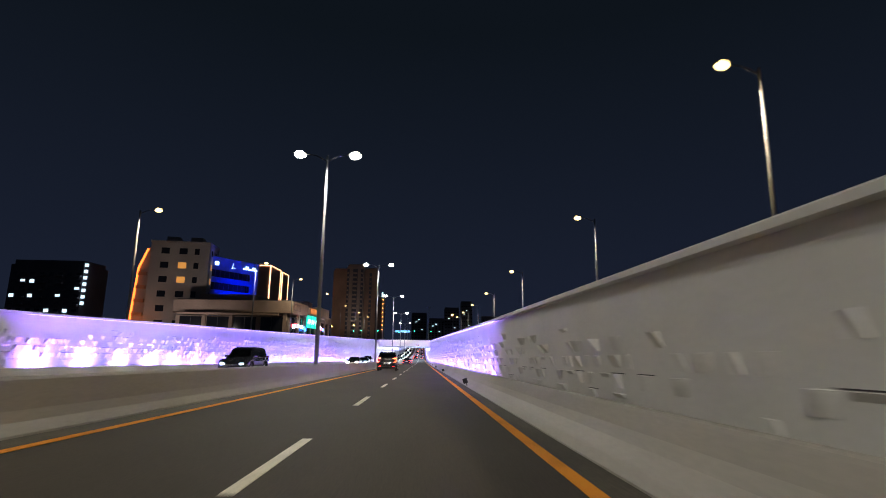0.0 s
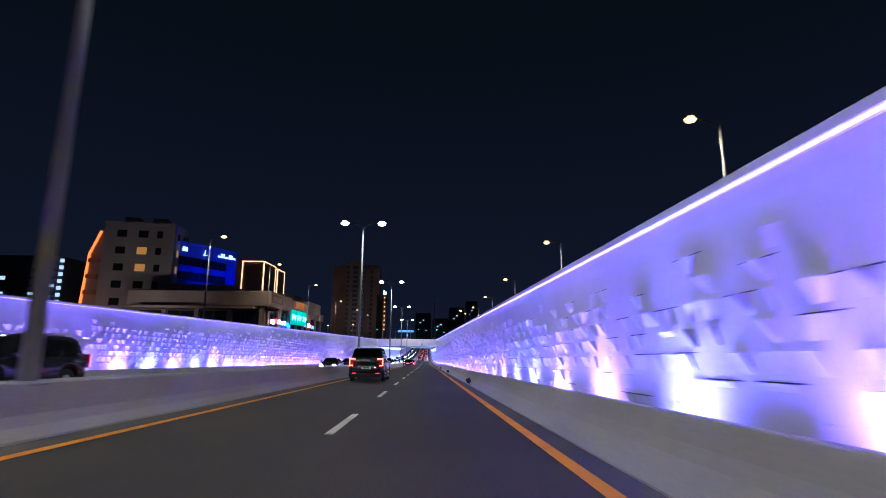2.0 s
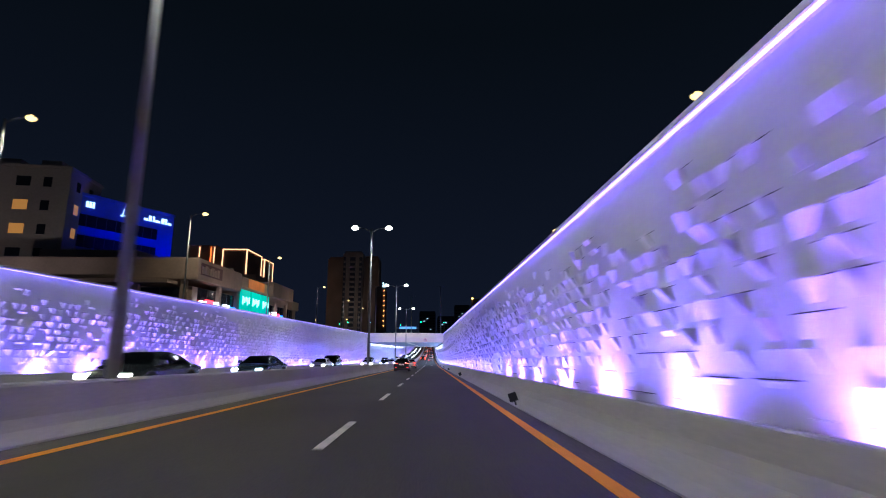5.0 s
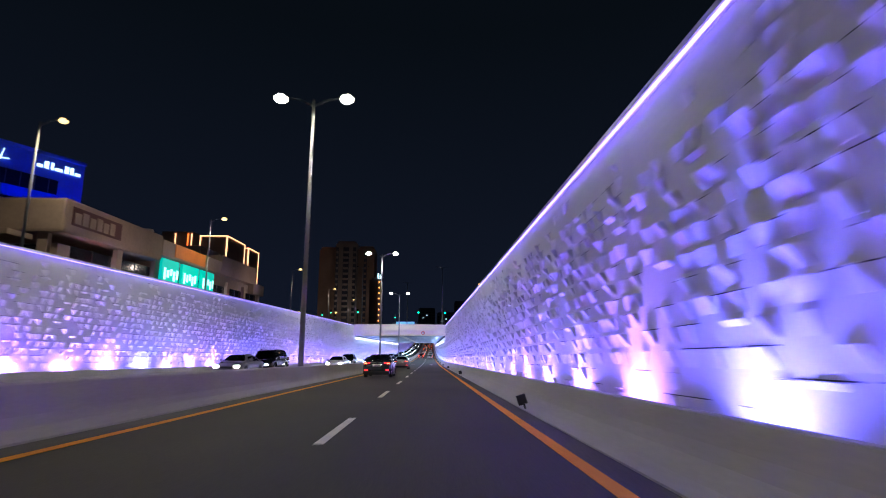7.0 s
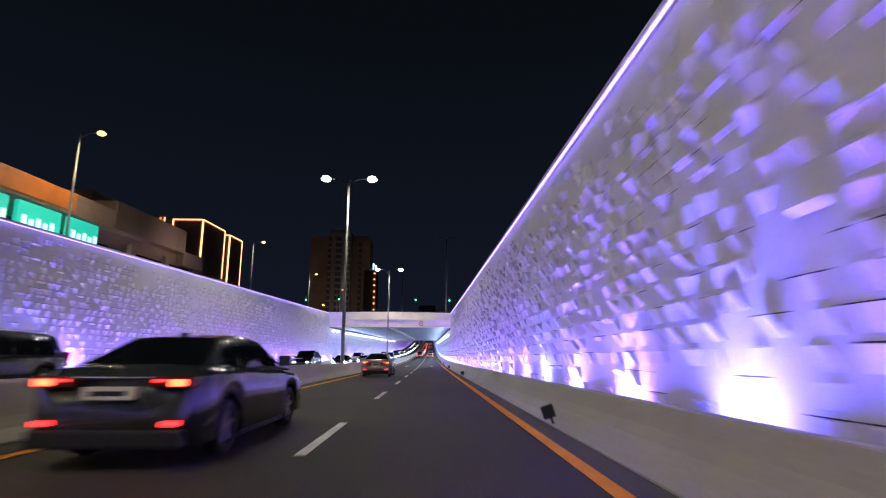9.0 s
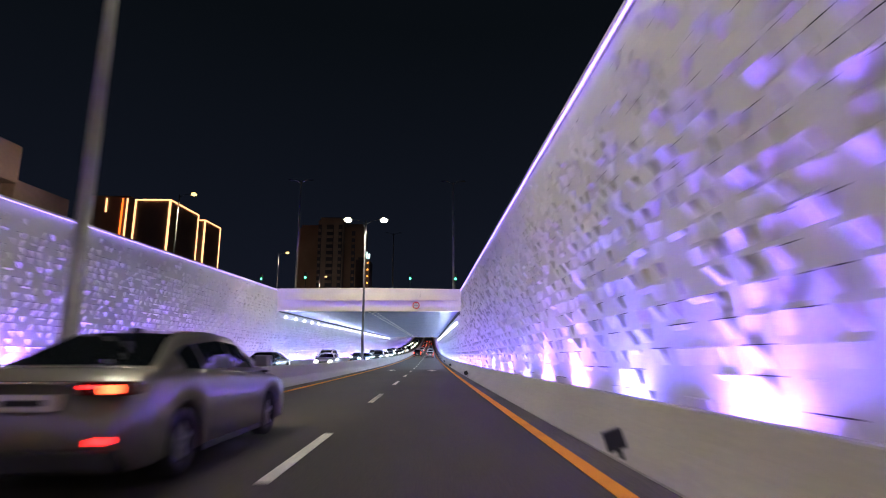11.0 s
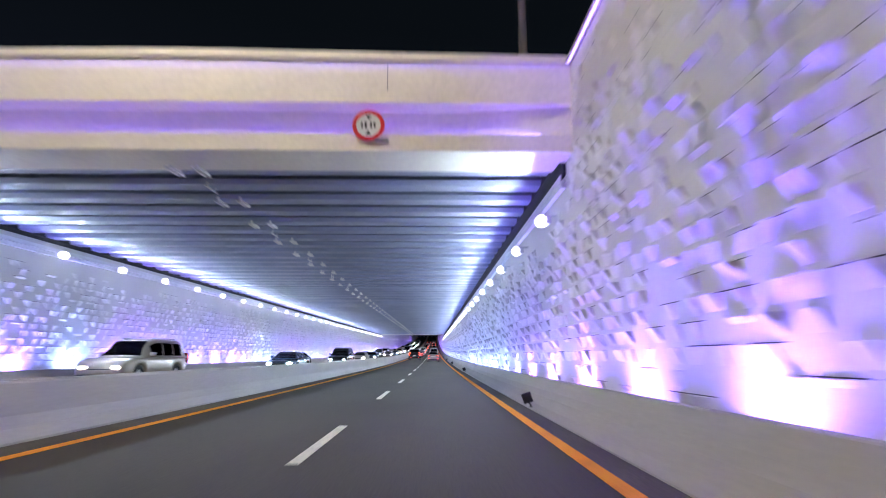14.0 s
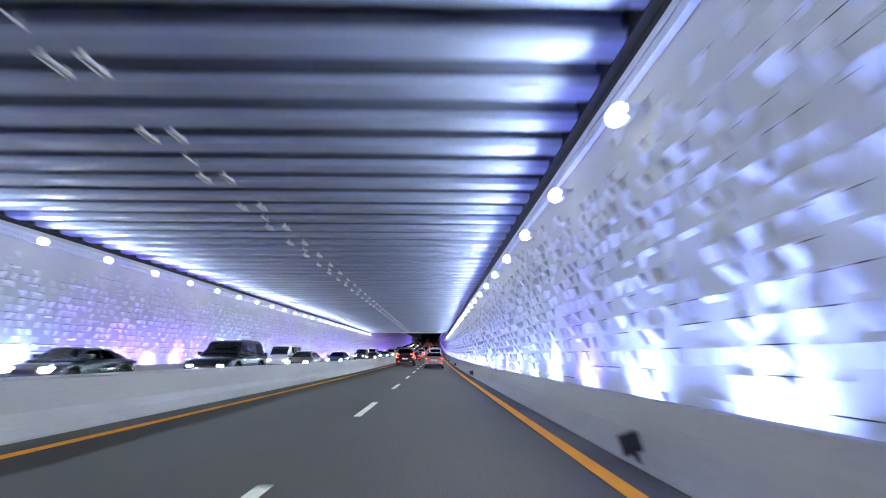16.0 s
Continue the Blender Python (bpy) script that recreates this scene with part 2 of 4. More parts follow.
def coping(name, face, s, y0, y1):
    pts = [(-0.15, -0.10), (-0.15, -0.02), (-0.135, 0.0), (0.48, 0.0), (0.48, -0.016), (0.003, -0.016), (0.003, -0.10)]
    return tagged(ribbon(name, lambda y: [(face + s * a, top_z(y) + b) for a, b in pts], steps(y0, y1, 5), PAINTED, True), "white concrete coping along the top of the wall", "coping", kind="structure")


for name, face, s in (("east", X_WALL_R, 1), ("west", X_WALL_L, -1)):
    retaining_wall("wall_" + name, face, s)
    coping("coping_" + name, face, s, -40, Y_PORTAL - 0.6)
    coping("coping_" + name, face, s, Y_EXIT + 0.6, 655)
    for y0, y1 in ((Y_LIT, Y_PORTAL - 0.7), (Y_EXIT + 0.7, 560)):
        tagged(ribbon("led_strip", lambda y: [(face - s * a, top_z(y) + b) for a, b in ((0.070, -0.114), (0.070, -0.102), (0.120, -0.102), (0.120, -0.114))], steps(y0, y1, 5), LED_STRIP, True), "glowing lavender light strip under the coping", "light strip", kind="structure")

# ---- ground above, one sheet with the slot of the underpass ----
bm = bmesh.new()
gx = [-2400, X_WALL_L - 0.45, X_WALL_R + 0.45, 2400]
gy = [-1500, -40, 655, 4000]
grid = [[bm.verts.new((x, y, STREET)) for x in gx] for y in gy]
for j in range(3):
    for i in range(3):
        if not (i == 1 and j == 1):
            bm.faces.new((grid[j][i], grid[j][i + 1], grid[j + 1][i + 1], grid[j + 1][i]))
tagged(finish("ground", bm, GROUND), "dark street level ground beside the underpass", "ground", kind="structure")

# ---- the covered stretch: portal beam, ribbed ceiling, trays ----
span0, span1 = X_WALL_L - 0.3, X_WALL_R + 0.3


def crown(x):
    return 0.12 * (1 - abs((x + 4.7) / 9.6))


bridge = tagged(new("bridge"), "pale concrete road bridge over the underpass entrance", "bridge", kind="structure")


def bridge_bar(name, y0, y1, low, high, mat=BRIDGE, x0=span0, x1=span1):
    bm = bmesh.new()
    xs = steps(x0, x1, 2.4)
    rows = []
    for x in xs:
        rows.append([bm.verts.new(p) for p in ((x, y0, low(x)), (x, y0, high(x)), (x, y1, high(x)), (x, y1, low(x)))])
    for a, b in zip(rows, rows[1:]):
        for i in range(4):
            bm.faces.new((a[i], a[(i + 1) % 4], b[(i + 1) % 4], b[i]))
    bm.faces.new(rows[0]), bm.faces.new(rows[-1])
    return part(name, bm, mat, bridge)


for y, d in ((Y_PORTAL, 1), (Y_EXIT, -1)):
    a, b = sorted((y - 0.55 * d, y + 1.0 * d))
    dz = ceiling_z(y) - 0.2
    bridge_bar("parapet_lip", a - 0.1, b, lambda x: 2.26 + crown(x), lambda x: 2.44 + crown(x))
    bridge_bar("parapet", a, b, lambda x: 1.28, lambda x: 2.26 + crown(x))
    a2, b2 = sorted((y - 0.05 * d, y + 1.0 * d))
    bridge_bar("recess", a2, b2, lambda x: 0.56 + dz, lambda x: 1.28)
    a3, b3 = sorted((y - 0.42 * d, y + 1.0 * d))
    bridge_bar("edge_beam", a3, b3, lambda x: 0.16 + dz, lambda x: 0.56 + dz)
    for xe, sgn in ((X_WALL_R, -1), (X_WALL_L, 1)):
        bm = bmesh.new()
        y0 = y - 0.42 * d
        y1 = y - 0.02 * d
        pts = [(xe, y0, 0.56 + dz), (xe + sgn * 2.6, y1, 0.56 + dz), (xe, y1, 0.56 + dz), (xe, y0, 1.30), (xe + sgn * 2.6, y1, 1.30), (xe, y1, 1.30)]
        vs = [bm.verts.new(p) for p in pts]
        for f in ((0, 1, 4, 3), (0, 2, 1), (3, 4, 5), (0, 3, 5, 2)):
            bm.faces.new([vs[k] for k in f])
        part("end_block", bm, BRIDGE, bridge)
part("deck", boxed(span0, span1, Y_PORTAL + 1.0, Y_EXIT - 1.0, 1.25, 1.9), BRIDGE, bridge)
part("joint", boxed(0.60, 0.612, Y_PORTAL - 0.556, Y_PORTAL - 0.5, 1.6, 2.25), DARK_AND_GAP_SHADE, bridge)

# violet light lines hidden in the recess and under the lip of the portal
for y, z, watts, turn in ((Y_PORTAL - 0.30, 0.62, 42, 160), (Y_PORTAL - 0.60, 2.25, 12, 12)):
    data = bpy.data.lights.new("portal_line", "AREA")
    data.shape, data.size, data.size_y = "RECTANGLE", X_WALL_R - X_WALL_L - 0.6, 0.04
    data.energy, data.color = watts, (0.20, 0.12, 1.0)
    new("portal_line", data).matrix_world = pose((X_WALL_L + X_WALL_R) / 2, y, z, turn)

# precast beams across the ceiling, in one mesh
PITCH = 1.40
count = int((Y_EXIT - Y_PORTAL - 2) / PITCH)
verts, faces = [], []
for i in range(count):
    y = Y_PORTAL + 1.1 + PITCH * i
    z = ceiling_z(y)
    sect = [(-0.24, z + 0.30), (-0.38, z + 0.14), (-0.30, z), (0.30, z), (0.38, z + 0.14), (0.24, z + 0.30), (0.20, z + 0.55), (-0.20, z + 0.55)]
    for x in (X_WALL_L + 0.10, X_WALL_R - 0.22):
        verts += [(x, y + a, b) for a, b in sect]
    o = 16 * i
    faces += [(o + k, o + (k + 1) % 8, o + 8 + (k + 1) % 8, o + 8 + k) for k in range(8)]
    faces += [tuple(o + k for k in range(8)), tuple(o + 15 - k for k in range(8))]
me = bpy.data.meshes.new("ceiling")
me.from_pydata(verts, [], faces)
me.materials.append(BEAM)
tagged(new("ceiling", me), "ribbed grey concrete ceiling of cross beams with dark gaps", "ceiling", kind="structure")
# the slab's near-black colour stands for the shade between the beams
tagged(ribbon("ceiling_slab", lambda y: [(span0, ceiling_z(y) + 0.56), (span0, 1.24), (span1, 1.24), (span1, ceiling_z(y) + 0.56)], steps(Y_PORTAL + 1, Y_EXIT - 1, 5), DARK_AND_GAP_SHADE, True), "slab above the ceiling beams, coloured near-black for the shade in the gaps", "ceiling", kind="structure")
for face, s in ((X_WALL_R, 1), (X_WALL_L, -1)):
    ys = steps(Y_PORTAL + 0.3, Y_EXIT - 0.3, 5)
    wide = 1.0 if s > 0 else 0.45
    tagged(ribbon("ledge", lambda y: [(face - s * a * wide, ceiling_z(y) + b * wide) for a, b in ((0.0, -0.34), (0.0, 0.5), (0.20, 0.5), (0.20, 0.0), (0.07, -0.10), (0.07, -0.34))], ys, DARK_AND_GAP_SHADE, True), "dark bearing ledge along the top of the tunnel wall", "ledge", kind="structure")
    for k, dz in ((0.15, -0.50), (0.15, -0.68)):
        tagged(ribbon("cable_tray", lambda y: [(face - s * a, ceiling_z(y) + b) for a, b in ((k, dz), (k, dz + 0.15), (k - 0.02, dz + 0.15), (k - 0.02, dz + 0.02), (k - 0.13, dz + 0.02), (k - 0.13, dz))], ys, TRAY_WHITE, True), "white painted cable tray along the tunnel wall", "cable tray", kind="structure")

# small twin brackets down the middle of the ceiling
hanger = tagged(new("ceiling_bracket_row"), "small pale steel brackets in pairs under the ceiling", "ceiling bracket", kind="structure")
first = None
for i in range(50):
    y = Y_PORTAL + 0.85 + 2.875 * i
    for x in (-4.82, -4.16):
        if first is None:
            bm = boxed(-0.085, -0.035, -0.36, 0.36, -0.15, -0.09, 0.012)
            box(bm, 0.035, 0.085, -0.36, 0.36, -0.15, -0.09), box(bm, -0.034, 0.034, -0.29, -0.25, -0.14, -0.07), box(bm, -0.034, 0.034, 0.25, 0.29, -0.14, -0.07)
            box(bm, -0.03, 0.03, -0.3, -0.24, -0.06, 0.02), box(bm, -0.03, 0.03, 0.24, 0.3, -0.06, 0.02)
            first = part("bracket", bm, PAINTED, hanger)
            first.matrix_basis = pose(x, y, ceiling_z(y))
        else:
            same_part(first, pose(x, y, ceiling_z(y)))

# single rails between the pairs
rail = None
for i in range(24):
    y = Y_PORTAL + 2.3 + 5.75 * i
    if rail is None:
        bm = boxed(-0.02, 0.02, -0.42, 0.42, -0.15, -0.11, 0.01)
        box(bm, -0.012, 0.012, -0.30, -0.27, -0.11, 0.02), box(bm, -0.012, 0.012, 0.27, 0.30, -0.11, 0.02)
        rail = part("rail", bm, PAINTED, hanger)
        rail.matrix_basis = pose(-4.52, y, ceiling_z(y))
    else:
        same_part(rail, pose(-4.52, y, ceiling_z(y)))

# ---- tunnel floodlights ----
def tunnel_light():
    t = thing("tunnel_floodlight", "bright white floodlight on a bracket high on the tunnel wall", "floodlight", "tunnel floodlights")
    part("housing", boxed(-0.10, 0.10, -0.16, 0.16, -0.10, 0.12, 0.02), TRAY_WHITE, t)
    # emissive ball sized to the floodlight's glare, not to a real lens
    bm = bmesh.new()
    bmesh.ops.create_uvsphere(bm, u_segments=14, v_segments=8, radius=1.0, matrix=Matrix.Translation((-0.11, 0, 0)) @ Matrix.Diagonal((0.18, 0.19, 0.16, 1)))
    part("lens", bm, LAMP_COOL, t, "glowing white lens ball, sized to stand for glare", smooth=True)
    part("bracket", boxed(0.0, 0.3, -0.03, 0.03, 0.12, 0.15, 0.008), TRAY, t)
    return t


tl, tl_lamp = None, None
for i in range(35):
    y = 193.33 + 4.12 * i
    for face, s, dy, drop in ((X_WALL_R, 1, 0.0, 1.24), (X_WALL_L, -1, 0.3, 0.62)):
        m = Matrix.Translation((face - s * 0.30, y + dy, ceiling_z(y) - drop)) @ pose(0, 0, 0, 0, 0, 0 if s > 0 else 180)
        lm = look((face - s * 0.66, y + dy, ceiling_z(y) - drop), (face - s * 2.66, y + dy, ceiling_z(y) - drop + 0.1))
        if tl is None:
            tl = tunnel_light()
            tl.matrix_basis = m
            tl_lamp = lamp("tunnel_lamp", "SPOT", lm, LAMP_TUNNEL, (0.67, 0.83, 1.0), 0.13, 176, 0.25)
        else:
            copy_thing(tl, m), share_lamp(tl_lamp, lm)

# ---- uplights in the trough behind the barriers ----
def uplight():
    t = thing("wall_uplight", "dark linear uplight in the trough behind the barrier", "uplight", "wall uplights")
    part("body", boxed(-0.05, 0.05, -0.46, 0.46, 0.0, 0.12, 0.015), FIXTURE, t)
    for y in (-0.3, 0.3):
        part("foot", boxed(-0.04, 0.04, y - 0.04, y + 0.04, -0.07, 0.0), TRAY, t)
    return t


WASH = 8.0
HUES = {"violet": (0.22, 0.11, 1.0), "lilac": (0.30, 0.125, 1.0), "blue": (0.13, 0.11, 1.0), "ice": (0.24, 0.35, 1.0)}
UP_LAMPS = {}
up = None
rng = random.Random(5)
i = 0
y = 21.72
while y < 555:
    inside = Y_PORTAL - 1 < y < Y_EXIT
    for face, s in ((X_WALL_R, 1), (X_WALL_L, -1)):
        if s > 0:
            hue = rng.choice(("ice", "ice", "ice", "blue", "ice", "ice")) if y > 198 and inside else rng.choice(("violet", "lilac", "violet", "blue", "lilac"))
        else:
            hue = rng.choice(("violet", "lilac", "ice")) if inside else rng.choice(("violet", "violet", "lilac", "blue"))
        z = road_z(y) + 0.12
        m = Matrix.Translation((face - s * 0.385, y, z)) @ pose(0, 0, 0, 0, 0, 0 if s > 0 else 180)
        lm = Matrix.Translation((face - s * 0.38, y, z + 0.25)) @ pose(0, 0, 0, 0, 180 + s * 20, 0)
        if up is None:
            up = uplight()
            up.matrix_basis = m
        else:
            copy_thing(up, m)
        kind = (hue, s)
        if kind not in UP_LAMPS:
            data = bpy.data.lights.new("uplight_lamp", "AREA")
            data.shape, data.size, data.size_y, data.spread = "RECTANGLE", 0.06, 0.8, radians(140)
            data.energy, data.color = LAMP_UP * (0.8 if hue == "ice" else 1.0) * (1.0 if s > 0 else 1.6), HUES[hue]
            UP_LAMPS[kind] = new("uplight_lamp", data)
            UP_LAMPS[kind].matrix_world = lm
        else:
            share_lamp(UP_LAMPS[kind], lm)
    y += 3.03 if y < 345 else 6.06

# added blue fill lamps without fixtures in the same troughs, between the uplight cones
for y0, y1 in ((Y_LIT + 1.2, Y_PORTAL), (Y_PORTAL, Y_EXIT), (Y_EXIT, 550)):
    for a, b in zip(steps(y0, y1, 11.5), steps(y0, y1, 11.5)[1:]):
        for face, s in ((X_WALL_R, 1), (X_WALL_L, -1)):
            data = bpy.data.lights.new("wash_line", "AREA")
            data.shape, data.size, data.size_y, data.spread = "RECTANGLE", 0.08, (b - a) * 0.98, radians(80)
            data.energy, data.color = WASH * (b - a) * (0.7 if y0 == Y_PORTAL else 1.0), (0.16, 0.25, 1.0) if y0 == Y_PORTAL else (0.13, 0.10, 1.0)
            y = (a + b) / 2
            ob = new("wash_line", data)
            tilt = math.degrees(math.atan((road_z(b) - road_z(a)) / (b - a)))
            ob.matrix_world = Matrix.Translation((face - s * 0.37, y, road_z(y) + 0.42)) @ pose(0, 0, 0, tilt, 0, 0) @ pose(0, 0, 0, 0, 180 + s * 8, 0)

# ---- street lamps ----
def lamp_head(parent, x, z, glass):
    bm = boxed(-0.18, 0.18, -0.40, 0.40, 0.0, 0.08, 0.03)
    h = part("head", bm, FIXTURE, parent)
    h.matrix_basis = pose(x, 0, z, 0, 0, 90)
    # glowing dome made larger than the lens, in place of the lamp's glare
    bm = bmesh.new()
    bmesh.ops.create_uvsphere(bm, u_segments=16, v_segments=10, radius=1.0, matrix=Matrix.Translation((0, 0, -0.04)) @ Matrix.Diagonal((0.27, 0.38, 0.23, 1)))
    g = part("lens", bm, glass, parent, "glowing lens dome, enlarged to stand for glare", smooth=True)
    g.matrix_basis = pose(x, 0, z, 0, 0, 90)
    return h


def street_lamp(name, label, base, height, arms, reach, glass, group):
    t = thing(name, label, "street lamp", group)
    part("base_plate", boxed(-0.2, 0.2, -0.2, 0.2, 0, 0.03, 0.006), POLE, t)
    bm = bmesh.new()
    tube(bm, (0, 0, 0.03), (0, 0, height), 0.13, 0.07, 14)
    part("pole", bm, POLE, t, smooth=True)
    for s in arms:
        bm = bmesh.new()
        tube(bm, (0, 0, height - 0.35), (s * reach * 0.5, 0, height + 0.02), 0.04, 0.035, 8)
        tube(bm, (s * reach * 0.5, 0, height + 0.02), (s * reach, 0, height + 0.1), 0.035, 0.03, 8)
        part("arm", bm, POLE, t)
        if glass is not None:
            lamp_head(t, s * (reach + 0.3), height + 0.1, glass)
        else:
            part("head", boxed(s * reach - 0.35 if s < 0 else s * reach - 0.05, s * reach + 0.05 if s < 0 else s * reach + 0.35, -0.12, 0.12, height + 0.06, height + 0.13, 0.02), FIXTURE, t)
    t.matrix_basis = base
    return t


STREET_WHITE, STREET_GOLD = (1.0, 0.92, 0.74), (1.0, 0.82, 0.52)
ml_lamp = None
for y, x, tall in ((-38.0, -4.3, 12.6), (-9.8, -4.3, 12.6), (29.6, -4.25, 12.65), (67.6, -4.25, 12.75), (108.2, -4.38, 13.5), (146.8, -4.4, 13.3), (185.2, -4.47, 13.0)):
    base = road_z(y) + 0.76
    street_lamp("median_lamp", "tall twin-armed steel street lamp standing in the median barrier", pose(x, y, base), tall, (-1, 1), 1.4, LAMP_WHITE, "median lamps")
    for s in (-1, 1):
        lm = Matrix.Translation((x + s * 1.7, y, base + tall - 0.3))
        if ml_lamp is None:
            ml_lamp = lamp("street_lamp_light", "SPOT", lm, LAMP_STREET, STREET_WHITE, 0.25, 156, 0.35)
        else:
            share_lamp(ml_lamp, lm)
sl_lamp = None
for s, posts in ((-1, ((17.75, -12.0, 14.6), (17.75, 21.3, 14.6), (19.5, 50.3, 14.3), (18.5, 84.2, 13.4), (18.2, 116.5, 12.8), (18.2, 150.0, 12.6), (18.2, 184.0, 12.4), (18.2, 217.0, 12.4))),
                 (1, ((-26.8, -34.0, 14.0), (-26.8, 8.0, 14.0), (-26.8, 50.3, 14.1), (-28.6, 92.2, 15.2), (-29.4, 122.3, 16.0), (-28.6, 152.6, 15.4), (-30.2, 201.0, 15.3), (-30.2, 244.0, 15.2), (-30.2, 284.0, 15.2)))):
    for x, y, z in posts:
        street_lamp("street_lamp", "tall single-armed street lamp with a lit yellowish head", pose(x, y, STREET, 0, 0, 0 if s < 0 else 180), z - STREET, (-1,), 1.5, LAMP_YELLOW, "street lamps above the walls")
        lm = Matrix.Translation((x + s * 1.8, y, z - 0.35))
        if sl_lamp is None:
            sl_lamp = lamp("side_lamp_light", "SPOT", lm, LAMP_STREET * 1.3, STREET_GOLD, 0.25, 158, 0.5)
        else:
            share_lamp(sl_lamp, lm)
# unlit masts on the bridge parapet
mast = street_lamp("bridge_mast", "slim unlit twin-armed lamp post behind the bridge parapet", pose(4.2, Y_PORTAL + 1.6, 1.9), 13.0, (-1, 1), 1.0, None, "bridge masts")
copy_thing(mast, pose(-13.0, Y_PORTAL + 1.6, 1.9)), copy_thing(mast, pose(-4.6, Y_PORTAL + 30, 1.9))

# ---- relief of tilted plates on the walls ----
ROW, COL = 0.29, 0.505


def plate_mesh(kind, out):
    """A plate leaning out of the wall in wall coordinates (along, out, up): three columns of points, the foot on the wall, the head out."""
    foot, head, skew, low, high, leans = kind
    verts = [(foot * k, 0.004 + 0.25 * out * lean * (lean > 1), low) for k, lean in zip((-1, 0, 1), leans)]
    verts += [(skew + head * k, out * lean, high) for k, lean in zip((-1, 0, 1), leans)]
    verts += [(-foot, -0.01, low), (foot, -0.01, low), (skew - head, -0.01, high + 0.006), (skew + head, -0.01, high + 0.006)]
    return verts, [(0, 1, 4, 3), (1, 2, 5, 4), (3, 4, 5, 9, 8), (0, 3, 8, 6), (2, 7, 9, 5), (0, 6, 7, 2, 1)]


# flat strip on the wall above a plate, drawn for its shadow gap
def slot_shade_mesh(kind):
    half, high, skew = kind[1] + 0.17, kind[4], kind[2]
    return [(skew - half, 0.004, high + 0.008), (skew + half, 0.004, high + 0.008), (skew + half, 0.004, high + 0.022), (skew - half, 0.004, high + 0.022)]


# half widths at foot and head, skew, lower and upper edge, lean of the three columns
FOLDS = (
    (0.16, 0.155, 0.02, -0.09, 0.10, (1.0, 1.0, 1.0)),
    (0.10, 0.11, 0.14, -0.11, 0.10, (1.0, 0.95, 0.85)),
    (0.10, 0.11, -0.14, -0.11, 0.10, (0.85, 0.95, 1.0)),
    (0.19, 0.185, 0.0, 0.035, 0.10, (0.75, 0.75, 0.75)),
    (0.12, 0.11, 0.06, -0.11, 0.10, (1.15, 0.6, 0.05)),
    (0.12, 0.11, -0.06, -0.11, 0.10, (0.05, 0.6, 1.15)),
    (0.07, 0.17, 0.0, -0.10, 0.10, (0.5, 1.15, 0.5)),
)
# dark colour painted as the shade in the gap over a plate
SLOT_SHADE = material("dark_slot", (0.05, 0.045, 0.05), 0.8)


